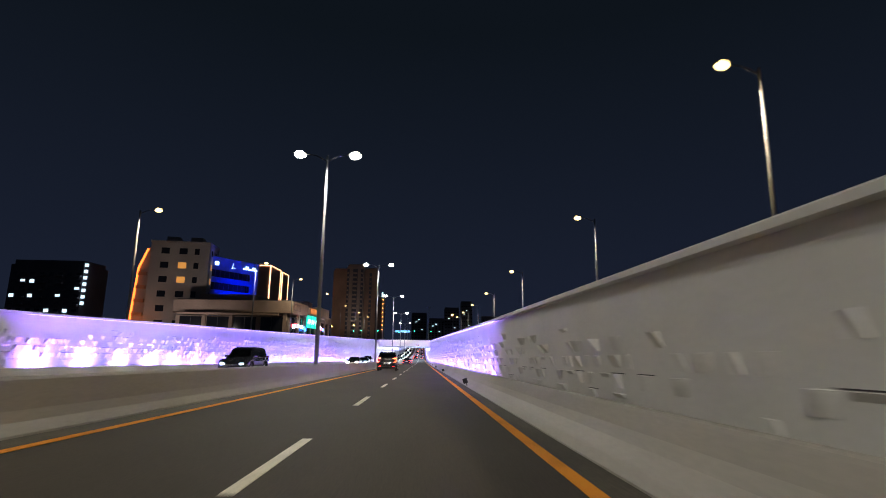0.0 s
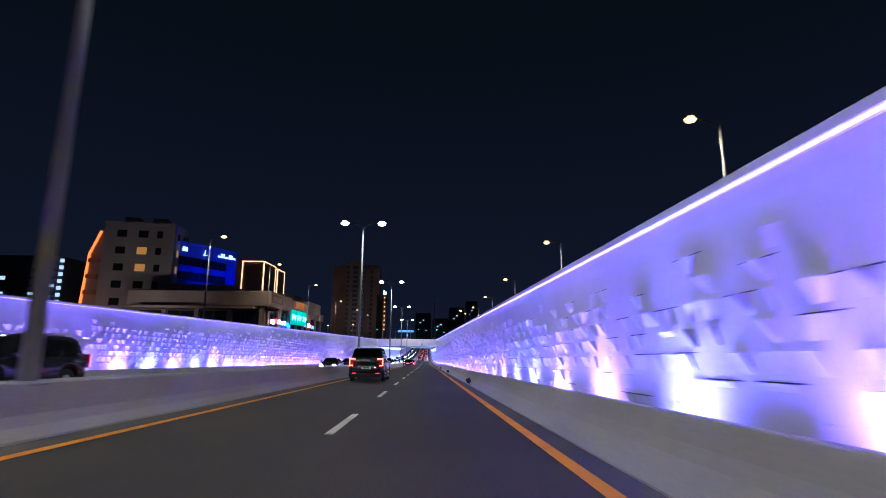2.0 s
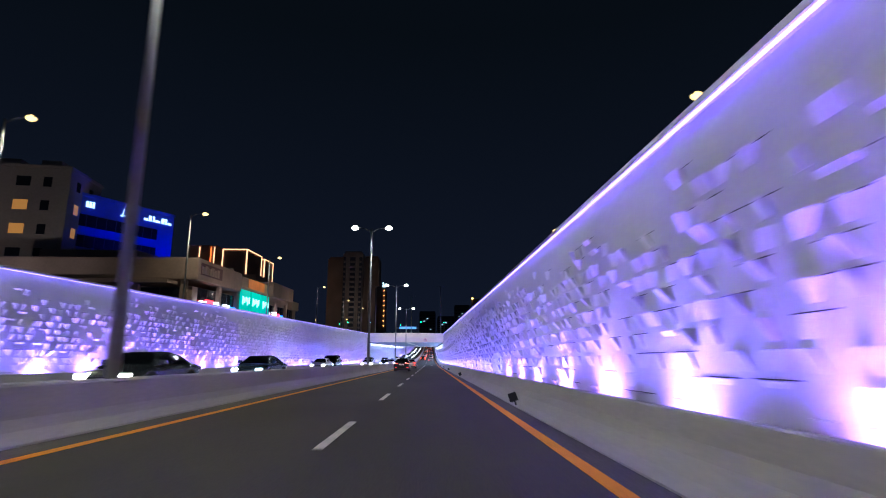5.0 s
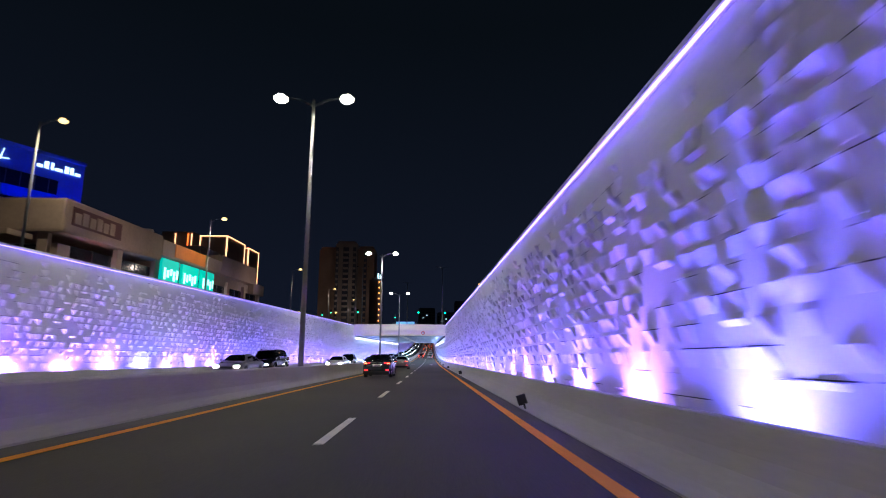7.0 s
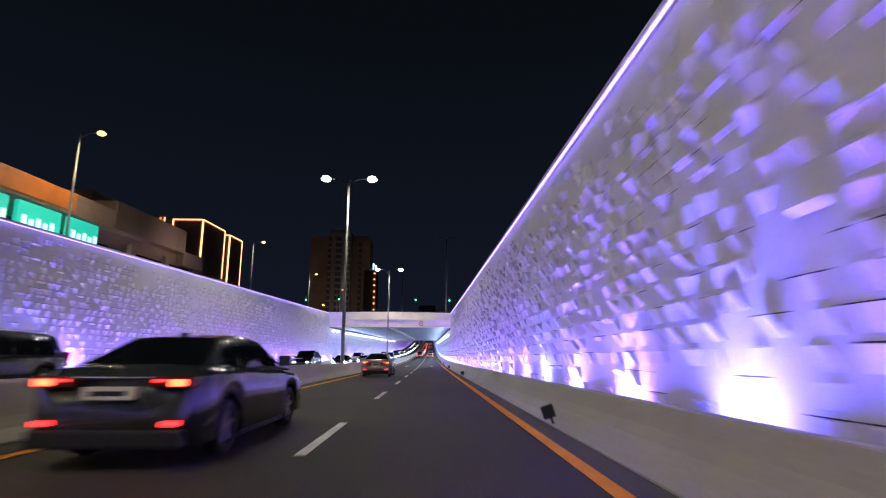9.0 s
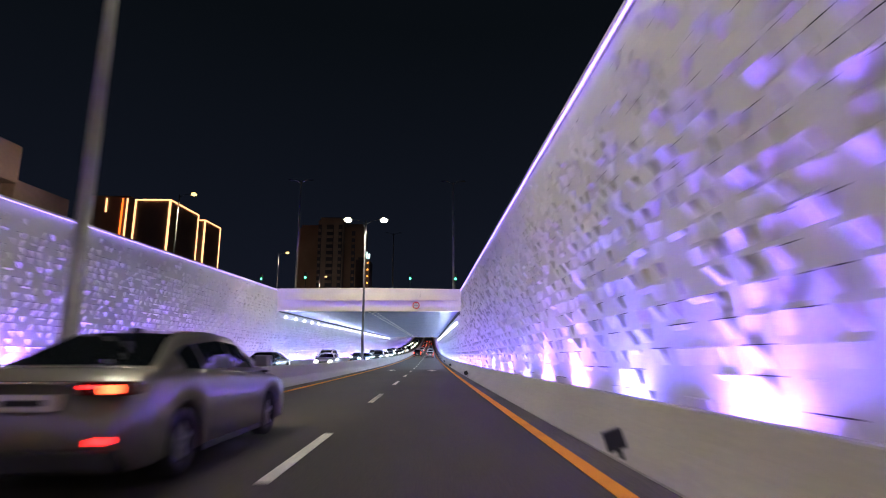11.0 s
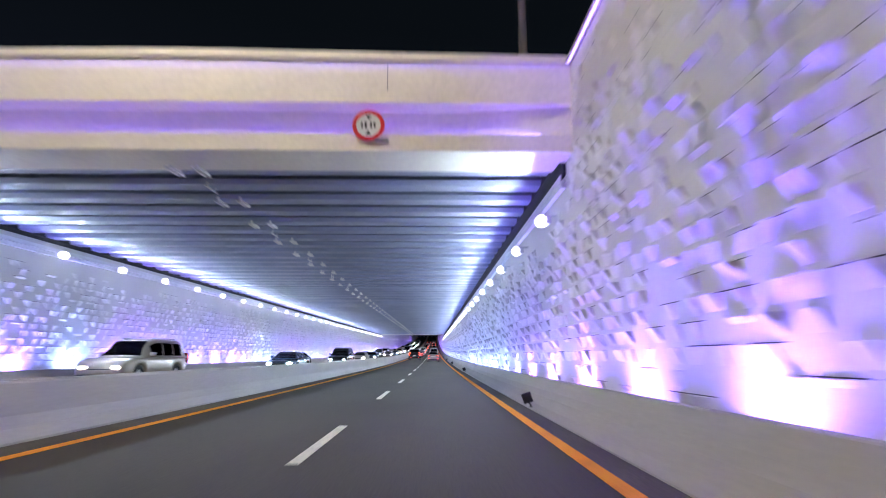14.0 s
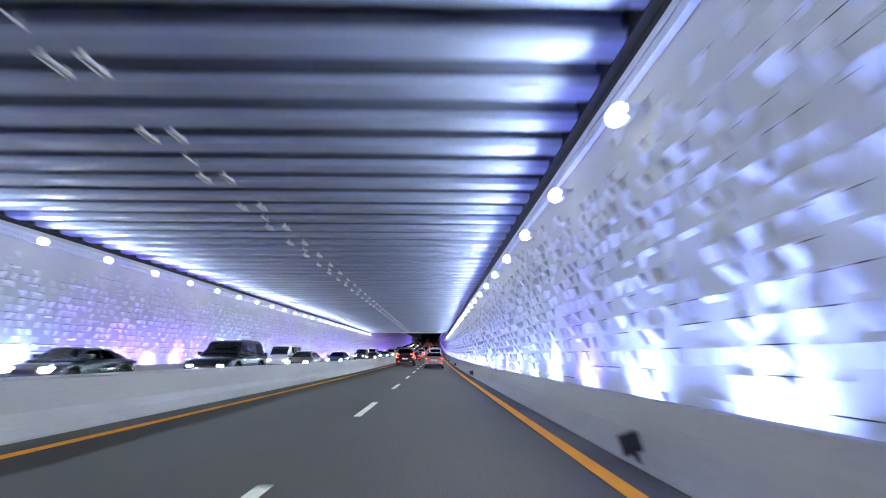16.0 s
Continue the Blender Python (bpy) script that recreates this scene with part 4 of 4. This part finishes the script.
SCREEN = material("screen_green", (0.03, 0.55, 0.40), emit=0.75)
SCREEN_DARK = material("screen_marks", (0.55, 1.0, 0.85), emit=1.6)
DOT = material("orange_dot", (1.0, 0.36, 0.08), emit=2.6)


def facing(x0, y0, x1, y1, z):
    """A frame at (x0, y0) whose x runs along the front towards (x1, y1), whose y goes into the building."""
    a = math.degrees(math.atan2(y1 - y0, x1 - x0))
    return pose(x0, y0, z, 0, 0, a), math.hypot(x1 - x0, y1 - y0)


def slab_building(name, label, m, w, d, h, mat):
    t = thing(name, label, "building", "town buildings")
    part("wall", boxed(0, w, 0, d, 0, h, 0.03), mat, t)
    part("roof", boxed(-0.15, w + 0.15, -0.15, d + 0.15, h, h + 0.5, 0.04), mat, t)
    t.matrix_basis = m
    return t


def window(t, x, z, w, h, mat, y=0.0):
    wobj = part("window", boxed(x, x + w, y - 0.06, y + 0.02, z, z + h, 0.015), mat, t)
    part("window_sill", boxed(x - 0.08, x + w + 0.08, y - 0.14, y - 0.005, z - 0.10, z - 0.01), STONE, wobj)
    return wobj


# grey block with an orange lit end
m, w = facing(-70.0, 134.2, -55.6, 136.4, STREET)
block = slab_building("office_block", "grey stone office block with an orange lit wing", m, w, 10.0, 25.0, STONE)
for fl in range(6):
    for k, x in enumerate((2.6, 7.0, 10.8)):
        lit = (fl, k) in ((4, 1), (3, 1))
        window(block, x, 3.0 + 3.8 * fl, 2.0 if k < 2 else 1.2, 1.6, WINDOW_WARM if lit else WINDOW_DARK)
    for y in (2.0, 6.0):
        part("window", boxed(w - 0.02, w + 0.06, y, y + 1.2, 3.0 + 3.8 * fl, 4.6 + 3.8 * fl, 0.015), WINDOW_WARM if (fl, y) in ((4, 2.0), (3, 2.0)) else WINDOW_DARK, block)
# the wing: a lower bay with a sloping roof and orange lit floors
bm = bmesh.new()
outline = [(-3.4, 0.0), (-0.02, 0.0), (-0.02, 23.6), (-0.7, 23.2), (-2.5, 18.0)]
front = [bm.verts.new((x, 0.4, z)) for x, z in outline]
rear = [bm.verts.new((x, 9.0, z)) for x, z in outline]
bm.faces.new(front), bm.faces.new(rear)
for i in range(5):
    bm.faces.new((front[i], front[(i + 1) % 5], rear[(i + 1) % 5], rear[i]))
part("wing", bm, STONE_BROWN, block)
bm = bmesh.new()
for (x0, z0), (x1, z1) in (((-3.4, 0.6), (-2.5, 18.0)), ((-2.5, 18.0), (-0.7, 23.2))):
    tube(bm, (x0, 0.25, z0), (x1, 0.25, z1), 0.26, 0.26, 8)
part("light_tube", bm, RED_TUBE, block, "glowing orange edge light")
for fl in range(5):
    z = 2.0 + 3.5 * fl
    part("balcony", boxed(-2.9 + 0.15 * fl, -0.3, -0.5, 0.38, z, z + 0.9, 0.03), ORANGE_LIT_STONE, block, "orange lit balcony front")
for k in (3.0, 9.0):
    part("roof_plant", boxed(k, k + 3, 2, 5, 25.5, 27.0, 0.05), STONE, block)
lamp("wing_floodlight", "SPOT", m @ look((-1.6, -3.4, 0.6), (-1.6, 0.4, 12.0)), 420, (1.0, 0.24, 0.03), 0.3, 130, 0.8)

# blue lit centre
m, w = facing(-57.3, 138.4, -48.4, 155.2, STREET)
blue = slab_building("blue_building", "four storey commercial building washed in blue light with dark window bands", m, w, 14.0, 22.0, BLUE_FACADE)
for k in range(5):
    z = 16.9 - 3.5 * k
    part("window_band", boxed(1.4, w - 3.2, -0.08, 0.05, z, z + 2.0, 0.02), WINDOW_DARK, blue, "dark ribbon window")
    for j in range(9):
        x = 1.7 + (w - 6.0) * j / 8
        part("mullion", boxed(x - 0.05, x + 0.05, -0.12, -0.082, z, z + 2.1), FIXTURE, blue)
part("edge_pier", boxed(0.0, 1.1, -0.4, 0.0, 0, 22.4, 0.03), BLUE_FACADE, blue)
for x, wd in ((3.0, 0.35), (3.5, 0.35), (4.0, 0.3), (w - 6.0, 0.7), (w - 5.1, 0.5), (w - 4.3, 0.3), (w - 3.8, 0.9), (w - 2.6, 0.5), (w - 1.9, 0.4), (w - 1.3, 0.7)):
    part("sign_bar", boxed(x, x + wd, -0.16, -0.04, 20.2, 20.2 + (1.0 if wd < 0.6 else 0.4), 0.02), SIGN_GLOW, blue, "glowing sign bar, illegible")
bm = bmesh.new()
tube(bm, (9.0, -0.12, 19.9), (9.3, -0.12, 21.4), 0.10, 0.05, 6), tube(bm, (8.7, -0.12, 20.0), (10.0, -0.12, 20.2), 0.09, 0.06, 6)
part("emblem", bm, SIGN_GLOW, blue, "glowing plain emblem")
for k in (0.2, 0.5, 0.8):
    fl = lamp("facade_floodlight", "SPOT", m @ look((w * k, -5.0, 9.4), (w * k, 0, 16.5)), 2000, (0.01, 0.03, 1.0), 0.3, 165, 0.5)

# block outlined with light tubes
def outlined(name, label, x0, x1, y0, y1, z, drop, mat=STONE_BROWN):
    t = thing(name, label, "building", "town buildings")
    part("wall", boxed(x0, x1, y0, y1, STREET, z, 0.05), mat, t)
    part("roof", boxed(x0 - 0.2, x1 + 0.2, y0 - 0.2, y1 + 0.2, z, z + 0.5), mat, t)
    for x, y in ((x0, y0), (x1, y0), (x1, y1)):
        part("light_tube", boxed(x - 0.3, x + 0.3, y - 0.3, y + 0.3, z - drop, z + 0.4), ORANGE_TUBE, t, "glowing warm light tube")
    part("light_tube", boxed(x0, x1, y0 - 0.3, y0 + 0.2, z, z + 0.55), ORANGE_TUBE, t, "glowing warm light tube")
    part("light_tube", boxed(x1 - 0.2, x1 + 0.3, y0, y1, z, z + 0.55), ORANGE_TUBE, t, "glowing warm light tube")
    return t


outlined("outlined_building", "brown building outlined with glowing warm light tubes", -107.5, -95.0, 323.0, 346.0, 48.2, 22)
outlined("outlined_building", "smaller brown building outlined with warm light tubes", -101.0, -96.5, 356.0, 372.0, 48.4, 24)
side_block = slab_building("hotel_wing", "brown hotel wing with orange light columns", pose(-130, 331, STREET), 15, 14, 50, STONE_BROWN)
for x, lo, mt in ((6.4, 44, ORANGE_TUBE), (12.5, 28, RED_TUBE), (14.3, 26, ORANGE_TUBE)):
    part("light_tube", boxed(x, x + 0.5, -0.35, -0.02, lo, 49.5), mt, side_block, "glowing orange light column")

# low shop building on the corner of the street
STUCCO = material("stucco_pink", (0.33, 0.24, 0.195), 0.85, grain=0.06, scale=3, stain=0.18, stain_scale=0.2)
shops = thing("shop_building", "long low beige shop building with dark fronts and lit signs", "building", "town buildings", pose(2.9, -6.4, 0.0))
part("wall", boxed(-62, -34.2, 135, 188, STREET, 7.38, 0.05), STUCCO, shops)
part("fascia", boxed(-62.5, -33.2, 134, 150.5, 8.2, 11.3, 0.25), STUCCO, shops, "plain beige fascia")
part("fascia", boxed(-62.3, -33.2, 150.52, 168, 8.9, 10.9, 0.12), STUCCO, shops, "plain beige fascia")
part("fascia", boxed(-62.1, -33.2, 168.02, 183, 9.0, 12.0, 0.12), STUCCO, shops, "plain beige fascia")
part("upper_wall", boxed(-62, -34.4, 150.7, 183.02, 7.39, 8.99), STUCCO, shops)
part("fascia", boxed(-62.1, -33.4, 183.03, 189, 7.4, 9.4, 0.12), STUCCO, shops, "lower beige fascia")
part("roof", boxed(-62, -34, 135, 150, 11.3, 11.5), STONE_DARK, shops)
part("roof", boxed(-62, -34, 150.6, 167.9, 10.9, 11.0), STONE_DARK, shops)
part("stair_head", boxed(-46, -38, 171, 178, 12.0, 14.0, 0.05), STUCCO, shops)
bm = bmesh.new()
bmesh.ops.create_cone(bm, cap_ends=True, segments=20, radius1=0.9, radius2=0.8, depth=1.5, matrix=Matrix.Translation((-36.5, 152.6, 11.75)))
part("water_tank", bm, STONE, shops, "round pale water tank", smooth=False)
part("parapet", boxed(-58, -44, 138, 150, 11.5, 13.0, 0.05), STUCCO, shops)
for i in range(7):
    y = 136.6 + 7.3 * i
    pane = part("shop_window", boxed(-34.22, -34.14, y, y + 6.0, STREET + 0.4, 7.4, 0.01), WINDOW_DARK, shops, "dark shop glass")
    part("mullion", boxed(-34.14, -34.08, y + 2.9, y + 3.0, STREET + 0.4, 7.4), FIXTURE, pane)
    part("pillar", boxed(-34.2, -33.7, y + 6.2, y + 7.1, STREET, 8.2, 0.03), STUCCO, shops)
for i in range(4):
    x = -61 + 6.6 * i
    pane = part("shop_window", boxed(x, x + 5.4, 134.9, 135.02, STREET + 0.4, 7.2, 0.01), WINDOW_DARK, shops, "dark shop glass")
    part("mullion", boxed(x + 2.6, x + 2.7, 134.84, 134.9, STREET + 0.4, 7.2), FIXTURE, pane)
    part("pillar", boxed(x + 5.5, x + 6.4, 134.5, 135.0, STREET, 8.2, 0.03), STUCCO, shops)
part("fascia_panel", boxed(-33.3, -33.1, 153.5, 162.0, 9.2, 10.85, 0.03), material("orange_panel", (0.62, 0.20, 0.04), 0.5, grain=0.05, stain=0.1), shops, "orange fascia panel")
part("canopy", boxed(-60, -36, 131.6, 134.4, 7.5, 8.0, 0.05), STUCCO, shops)
part("sign_panel", boxed(-33.22, -33.16, 134.9, 142.2, 9.0, 10.7, 0.02), material("sign_panel_dark", (0.10, 0.03, 0.03), 0.4), shops, "dark red shop sign panel")
for i in range(6):
    part("sign_bar", boxed(-33.165, -33.08, 135.2 + 1.0 * i, 136.0 + 1.0 * i, 9.2, 10.2 + 0.2 * (i % 2), 0.02), STUCCO, shops, "pale sign bar, illegible")
for y0, y1 in ((150.9, 155.0), (155.9, 160.6), (161.5, 165.6)):
    s = part("screen", boxed(-33.6, -33.25, y0, y1, 5.2, 8.7, 0.04), SCREEN, shops, "glowing green advertising screen")
    for j in range(5):
        part("screen_bar", boxed(-33.26, -33.19, y0 + 0.5 + 0.75 * j, y0 + 0.9 + 0.75 * j, 6.2 + 0.3 * (j % 3), 7.6 - 0.2 * (j % 2)), SCREEN_DARK, s)
for y, z, wd, mt in ((138, 5.0, 2.2, SIGN_RED), (141, 4.9, 1.2, SIGN_WHITE), (144.5, 4.8, 1.8, SIGN_WHITE), (147.2, 4.6, 1.6, SIGN_BLUE), (169.5, 5.2, 1.8, SIGN_WHITE), (172, 5.0, 1.6, SIGN_RED), (174.4, 4.8, 1.5, SIGN_BLUE), (149.2, 4.2, 1.2, SIGN_BLUE), (136.2, 4.7, 1.6, SIGN_WHITE)):
    part("shop_sign", boxed(-33.7, -33.35, y, y + wd, z, z + 0.8, 0.03), mt, shops, "small glowing shop sign")
# unseen spots added in mid-air to brighten the shop fascias
for y in (142, 158, 180):
    lamp("shop_front_lamp", "SPOT", look((-24.6, y - 6.4, 8.5), (-31.1, y - 6.4, 7.0)), 420, (1.0, 0.76, 0.58), 0.3, 150, 0.8)
# warm fill spots with no fixture, added to lift the office block's front
for x, y, tx, ty in ((-60, 113, -66, 135), (-50, 114, -58, 137)):
    lamp("facade_floodlight", "SPOT", look((x, y, 4.0), (tx, ty, 18)), 1300, (1.0, 0.82, 0.72), 0.4, 120, 0.8)


# towers far behind
def tower(x0, x1, y, d, z, mat, floors, cols, lit=(), label="tall dark residential tower with balconies"):
    t = thing("tower", label, "tower", "far towers")
    part("wall", boxed(x0, x1, y, y + d, STREET, z, 0.1), mat, t)
    part("roof", boxed(x0 + 1, x1 - 1, y + 1, y + d - 1, z, z + 2.4), mat, t)
    w = (x1 - x0) / cols
    for c in range(cols):
        for f in range(floors):
            zz = STREET + 5 + (z - STREET - 7) * f / floors
            a = x0 + w * c
            on = (c, f) in lit
            part("window", boxed(a + w * 0.25, a + w * 0.75, y - 0.08, y + 0.1, zz, zz + 1.7), WINDOW_COOL if on else WINDOW_DARK, t)
            if c % 2:
                part("balcony", boxed(a + w * 0.1, a + w * 0.9, y - 1.3, y - 0.09, zz - 0.5, zz + 0.4), mat, t)
    return t


GLASS_STRIP = material("dim_glazing", (0.09, 0.10, 0.13), 0.3)


def slab_tower(x0, x1, y, d, z, mat, stacks, floors, label):
    t = thing("tower", label, "tower", "far towers")
    part("wall", boxed(x0, x1, y, y + d, STREET, z, 0.1), mat, t)
    part("roof", boxed(x0 + 1, x1 - 1, y + 1, y + d - 1, z, z + 1.8), mat, t)
    for a, b in stacks:
        part("glass_strip", boxed(a, b, y - 0.06, y + 0.1, STREET + 4, z - 2.5), GLASS_STRIP, t, "dark vertical strip of glazing")
        for f in range(floors):
            zz = STREET + 5 + (z - STREET - 8) * f / floors
            part("balcony", boxed(a + 0.3, b - 0.3, y - 1.2, y - 0.07, zz, zz + 1.3, 0.05), mat, t)
    return t


slab_tower(-72.0, -60.2, 418, 14, 59.5, STONE_BROWN, (), 0, "tall plain brown residential tower")
slab_tower(-60.1, -46.5, 412, 18, 62.5, STONE, ((-60.0, -58.2), (-55.4, -51.6), (-49.0, -46.9)), 15, "tall residential tower with stacked balconies")
slab_tower(-46.4, -35.5, 417, 16, 60.0, STONE_BROWN, ((-42.5, -40.5),), 14, "tall dim brown residential tower")
# added fill spots, no fixtures, so the far towers stand out
for x in (-66, -50, -38):
    lamp("tower_floodlight", "SPOT", look((x, 380, 6), (x, 412, 40)), 1700, (1.0, 0.74, 0.58), 0.5, 110, 0.8)
dots = thing("sign_tower", "slim dark tower with a column of glowing orange dots", "tower", "far towers")
part("wall", boxed(-32, -25.8, 364, 376, STREET, 33, 0.1), STONE_DARK, dots)
part("roof", boxed(-31, -27, 365, 375, 33, 34.2), STONE_DARK, dots)
for k in range(8):
    bm = bmesh.new()
    bmesh.ops.create_icosphere(bm, subdivisions=2, radius=0.42, matrix=Matrix.Translation((-26.6, 363.7, 10.5 + 3.0 * k)))
    part("light_dot", bm, DOT, dots, "glowing orange dot")
for k in range(2):
    part("sign_bar", boxed(-27.6 + 1.2 * k, -26.8 + 1.2 * k, 363.5, 363.9, 33.5, 36.5 - 0.9 * k), SIGN_GLOW, dots, "glowing sign bar, illegible")
far = tower(-206, -170, 262, 20, 38, STONE_DARK, 8, 8, ((1, 6), (2, 6), (2, 4), (5, 4), (0, 4), (6, 2), (4, 2), (7, 5)), "wide dark office building with a few lit window rows")
for k in range(7):
    part("light_dot", boxed(-169.5, -168.2, 261.5, 262.5, 18 + 3.2 * k, 19.6 + 3.2 * k), WINDOW_COOL, far, "glowing pale blue light")
tower(-262, -226, 250, 20, 36, STONE_DARK, 7, 6, ((3, 5), (4, 5), (2, 2)), "dark office building with a few lit windows")
for x, y, z, wd in ((40, 900, 62, 26), (75, 980, 80, 22), (-20, 1000, 58, 30), (110, 940, 50, 34), (10, 760, 36, 24)):
    tower(x, x + wd, y, 20, z, STONE_DARK, 10, 5, ((1, 7), (3, 4), (2, 8)), "far dark tower on the skyline with few lit windows")


# signals and small lights on the bridge and beyond
def signal(x, y):
    t = thing("traffic_signal", "traffic signal showing green on a slim dark pole", "traffic signal", "traffic signals")
    bm = bmesh.new()
    tube(bm, (0, 0, 0), (0, 0, 4.2), 0.06, 0.05, 10)
    part("pole", bm, FIXTURE, t)
    part("housing", boxed(-0.18, 0.18, -0.12, 0.12, 4.2, 5.2, 0.03), FIXTURE, t)
    bm = bmesh.new()
    bmesh.ops.create_cone(bm, cap_ends=True, segments=16, radius1=0.14, radius2=0.14, depth=0.05, matrix=Matrix.Translation((0, -0.13, 4.4)) @ Matrix.Rotation(radians(90), 4, "X"))
    part("lens", bm, GREEN_LIGHT, t, "glowing green lens")
    t.matrix_basis = pose(x, y, STREET)
    return t


sg = signal(-23.5, 214)
for x, y in ((-16.5, 212), (-1.4, 214), (5.4, 213), (-28, 225), (-9, 240)):
    copy_thing(sg, pose(x, y, 1.9 if -15 < x < 5 else STREET))
gantry = thing("road_gantry", "far sign gantry with a lit blue panel", "gantry")
for x in (-14, 0):
    bm = bmesh.new()
    tube(bm, (x, 0, 0), (x, 0, 7.6), 0.14, 0.12, 10)
    part("post", bm, POLE, gantry)
part("beam", boxed(-14.2, 0.2, -0.15, 0.15, 7.4, 7.8), POLE, gantry)
part("panel", boxed(-12, -1.5, -0.3, -0.16, 7.0, 8.4, 0.02), material("gantry_panel", (0.25, 0.55, 1.0), emit=0.8), gantry, "glowing blue sign panel")
gantry.matrix_basis = pose(-6, 380, 2.2)
for i, (x, y, z) in enumerate(((-44, 262, 9), (-38, 300, 11), (-58, 300, 10), (14, 210, 13), (30, 330, 12), (-62, 236, 12))):
    t = thing("orange_street_light", "small old street light with a glowing orange head", "street light", "orange street lights")
    bm = bmesh.new()
    tube(bm, (0, 0, 0), (0, 0, z - STREET), 0.08, 0.05, 10)
    part("pole", bm, POLE, t)
    part("head", boxed(-0.3, 0.3, -0.2, 0.2, z - STREET, z - STREET + 0.25, 0.05), LAMP_ORANGE, t, "glowing orange head")
    t.matrix_basis = pose(x, y, STREET)

# ---- the many plates of the relief, last ----
relief("relief_east", X_WALL_R, 1, (138, 152))
relief("relief_west", X_WALL_L, -1, (120, 134))
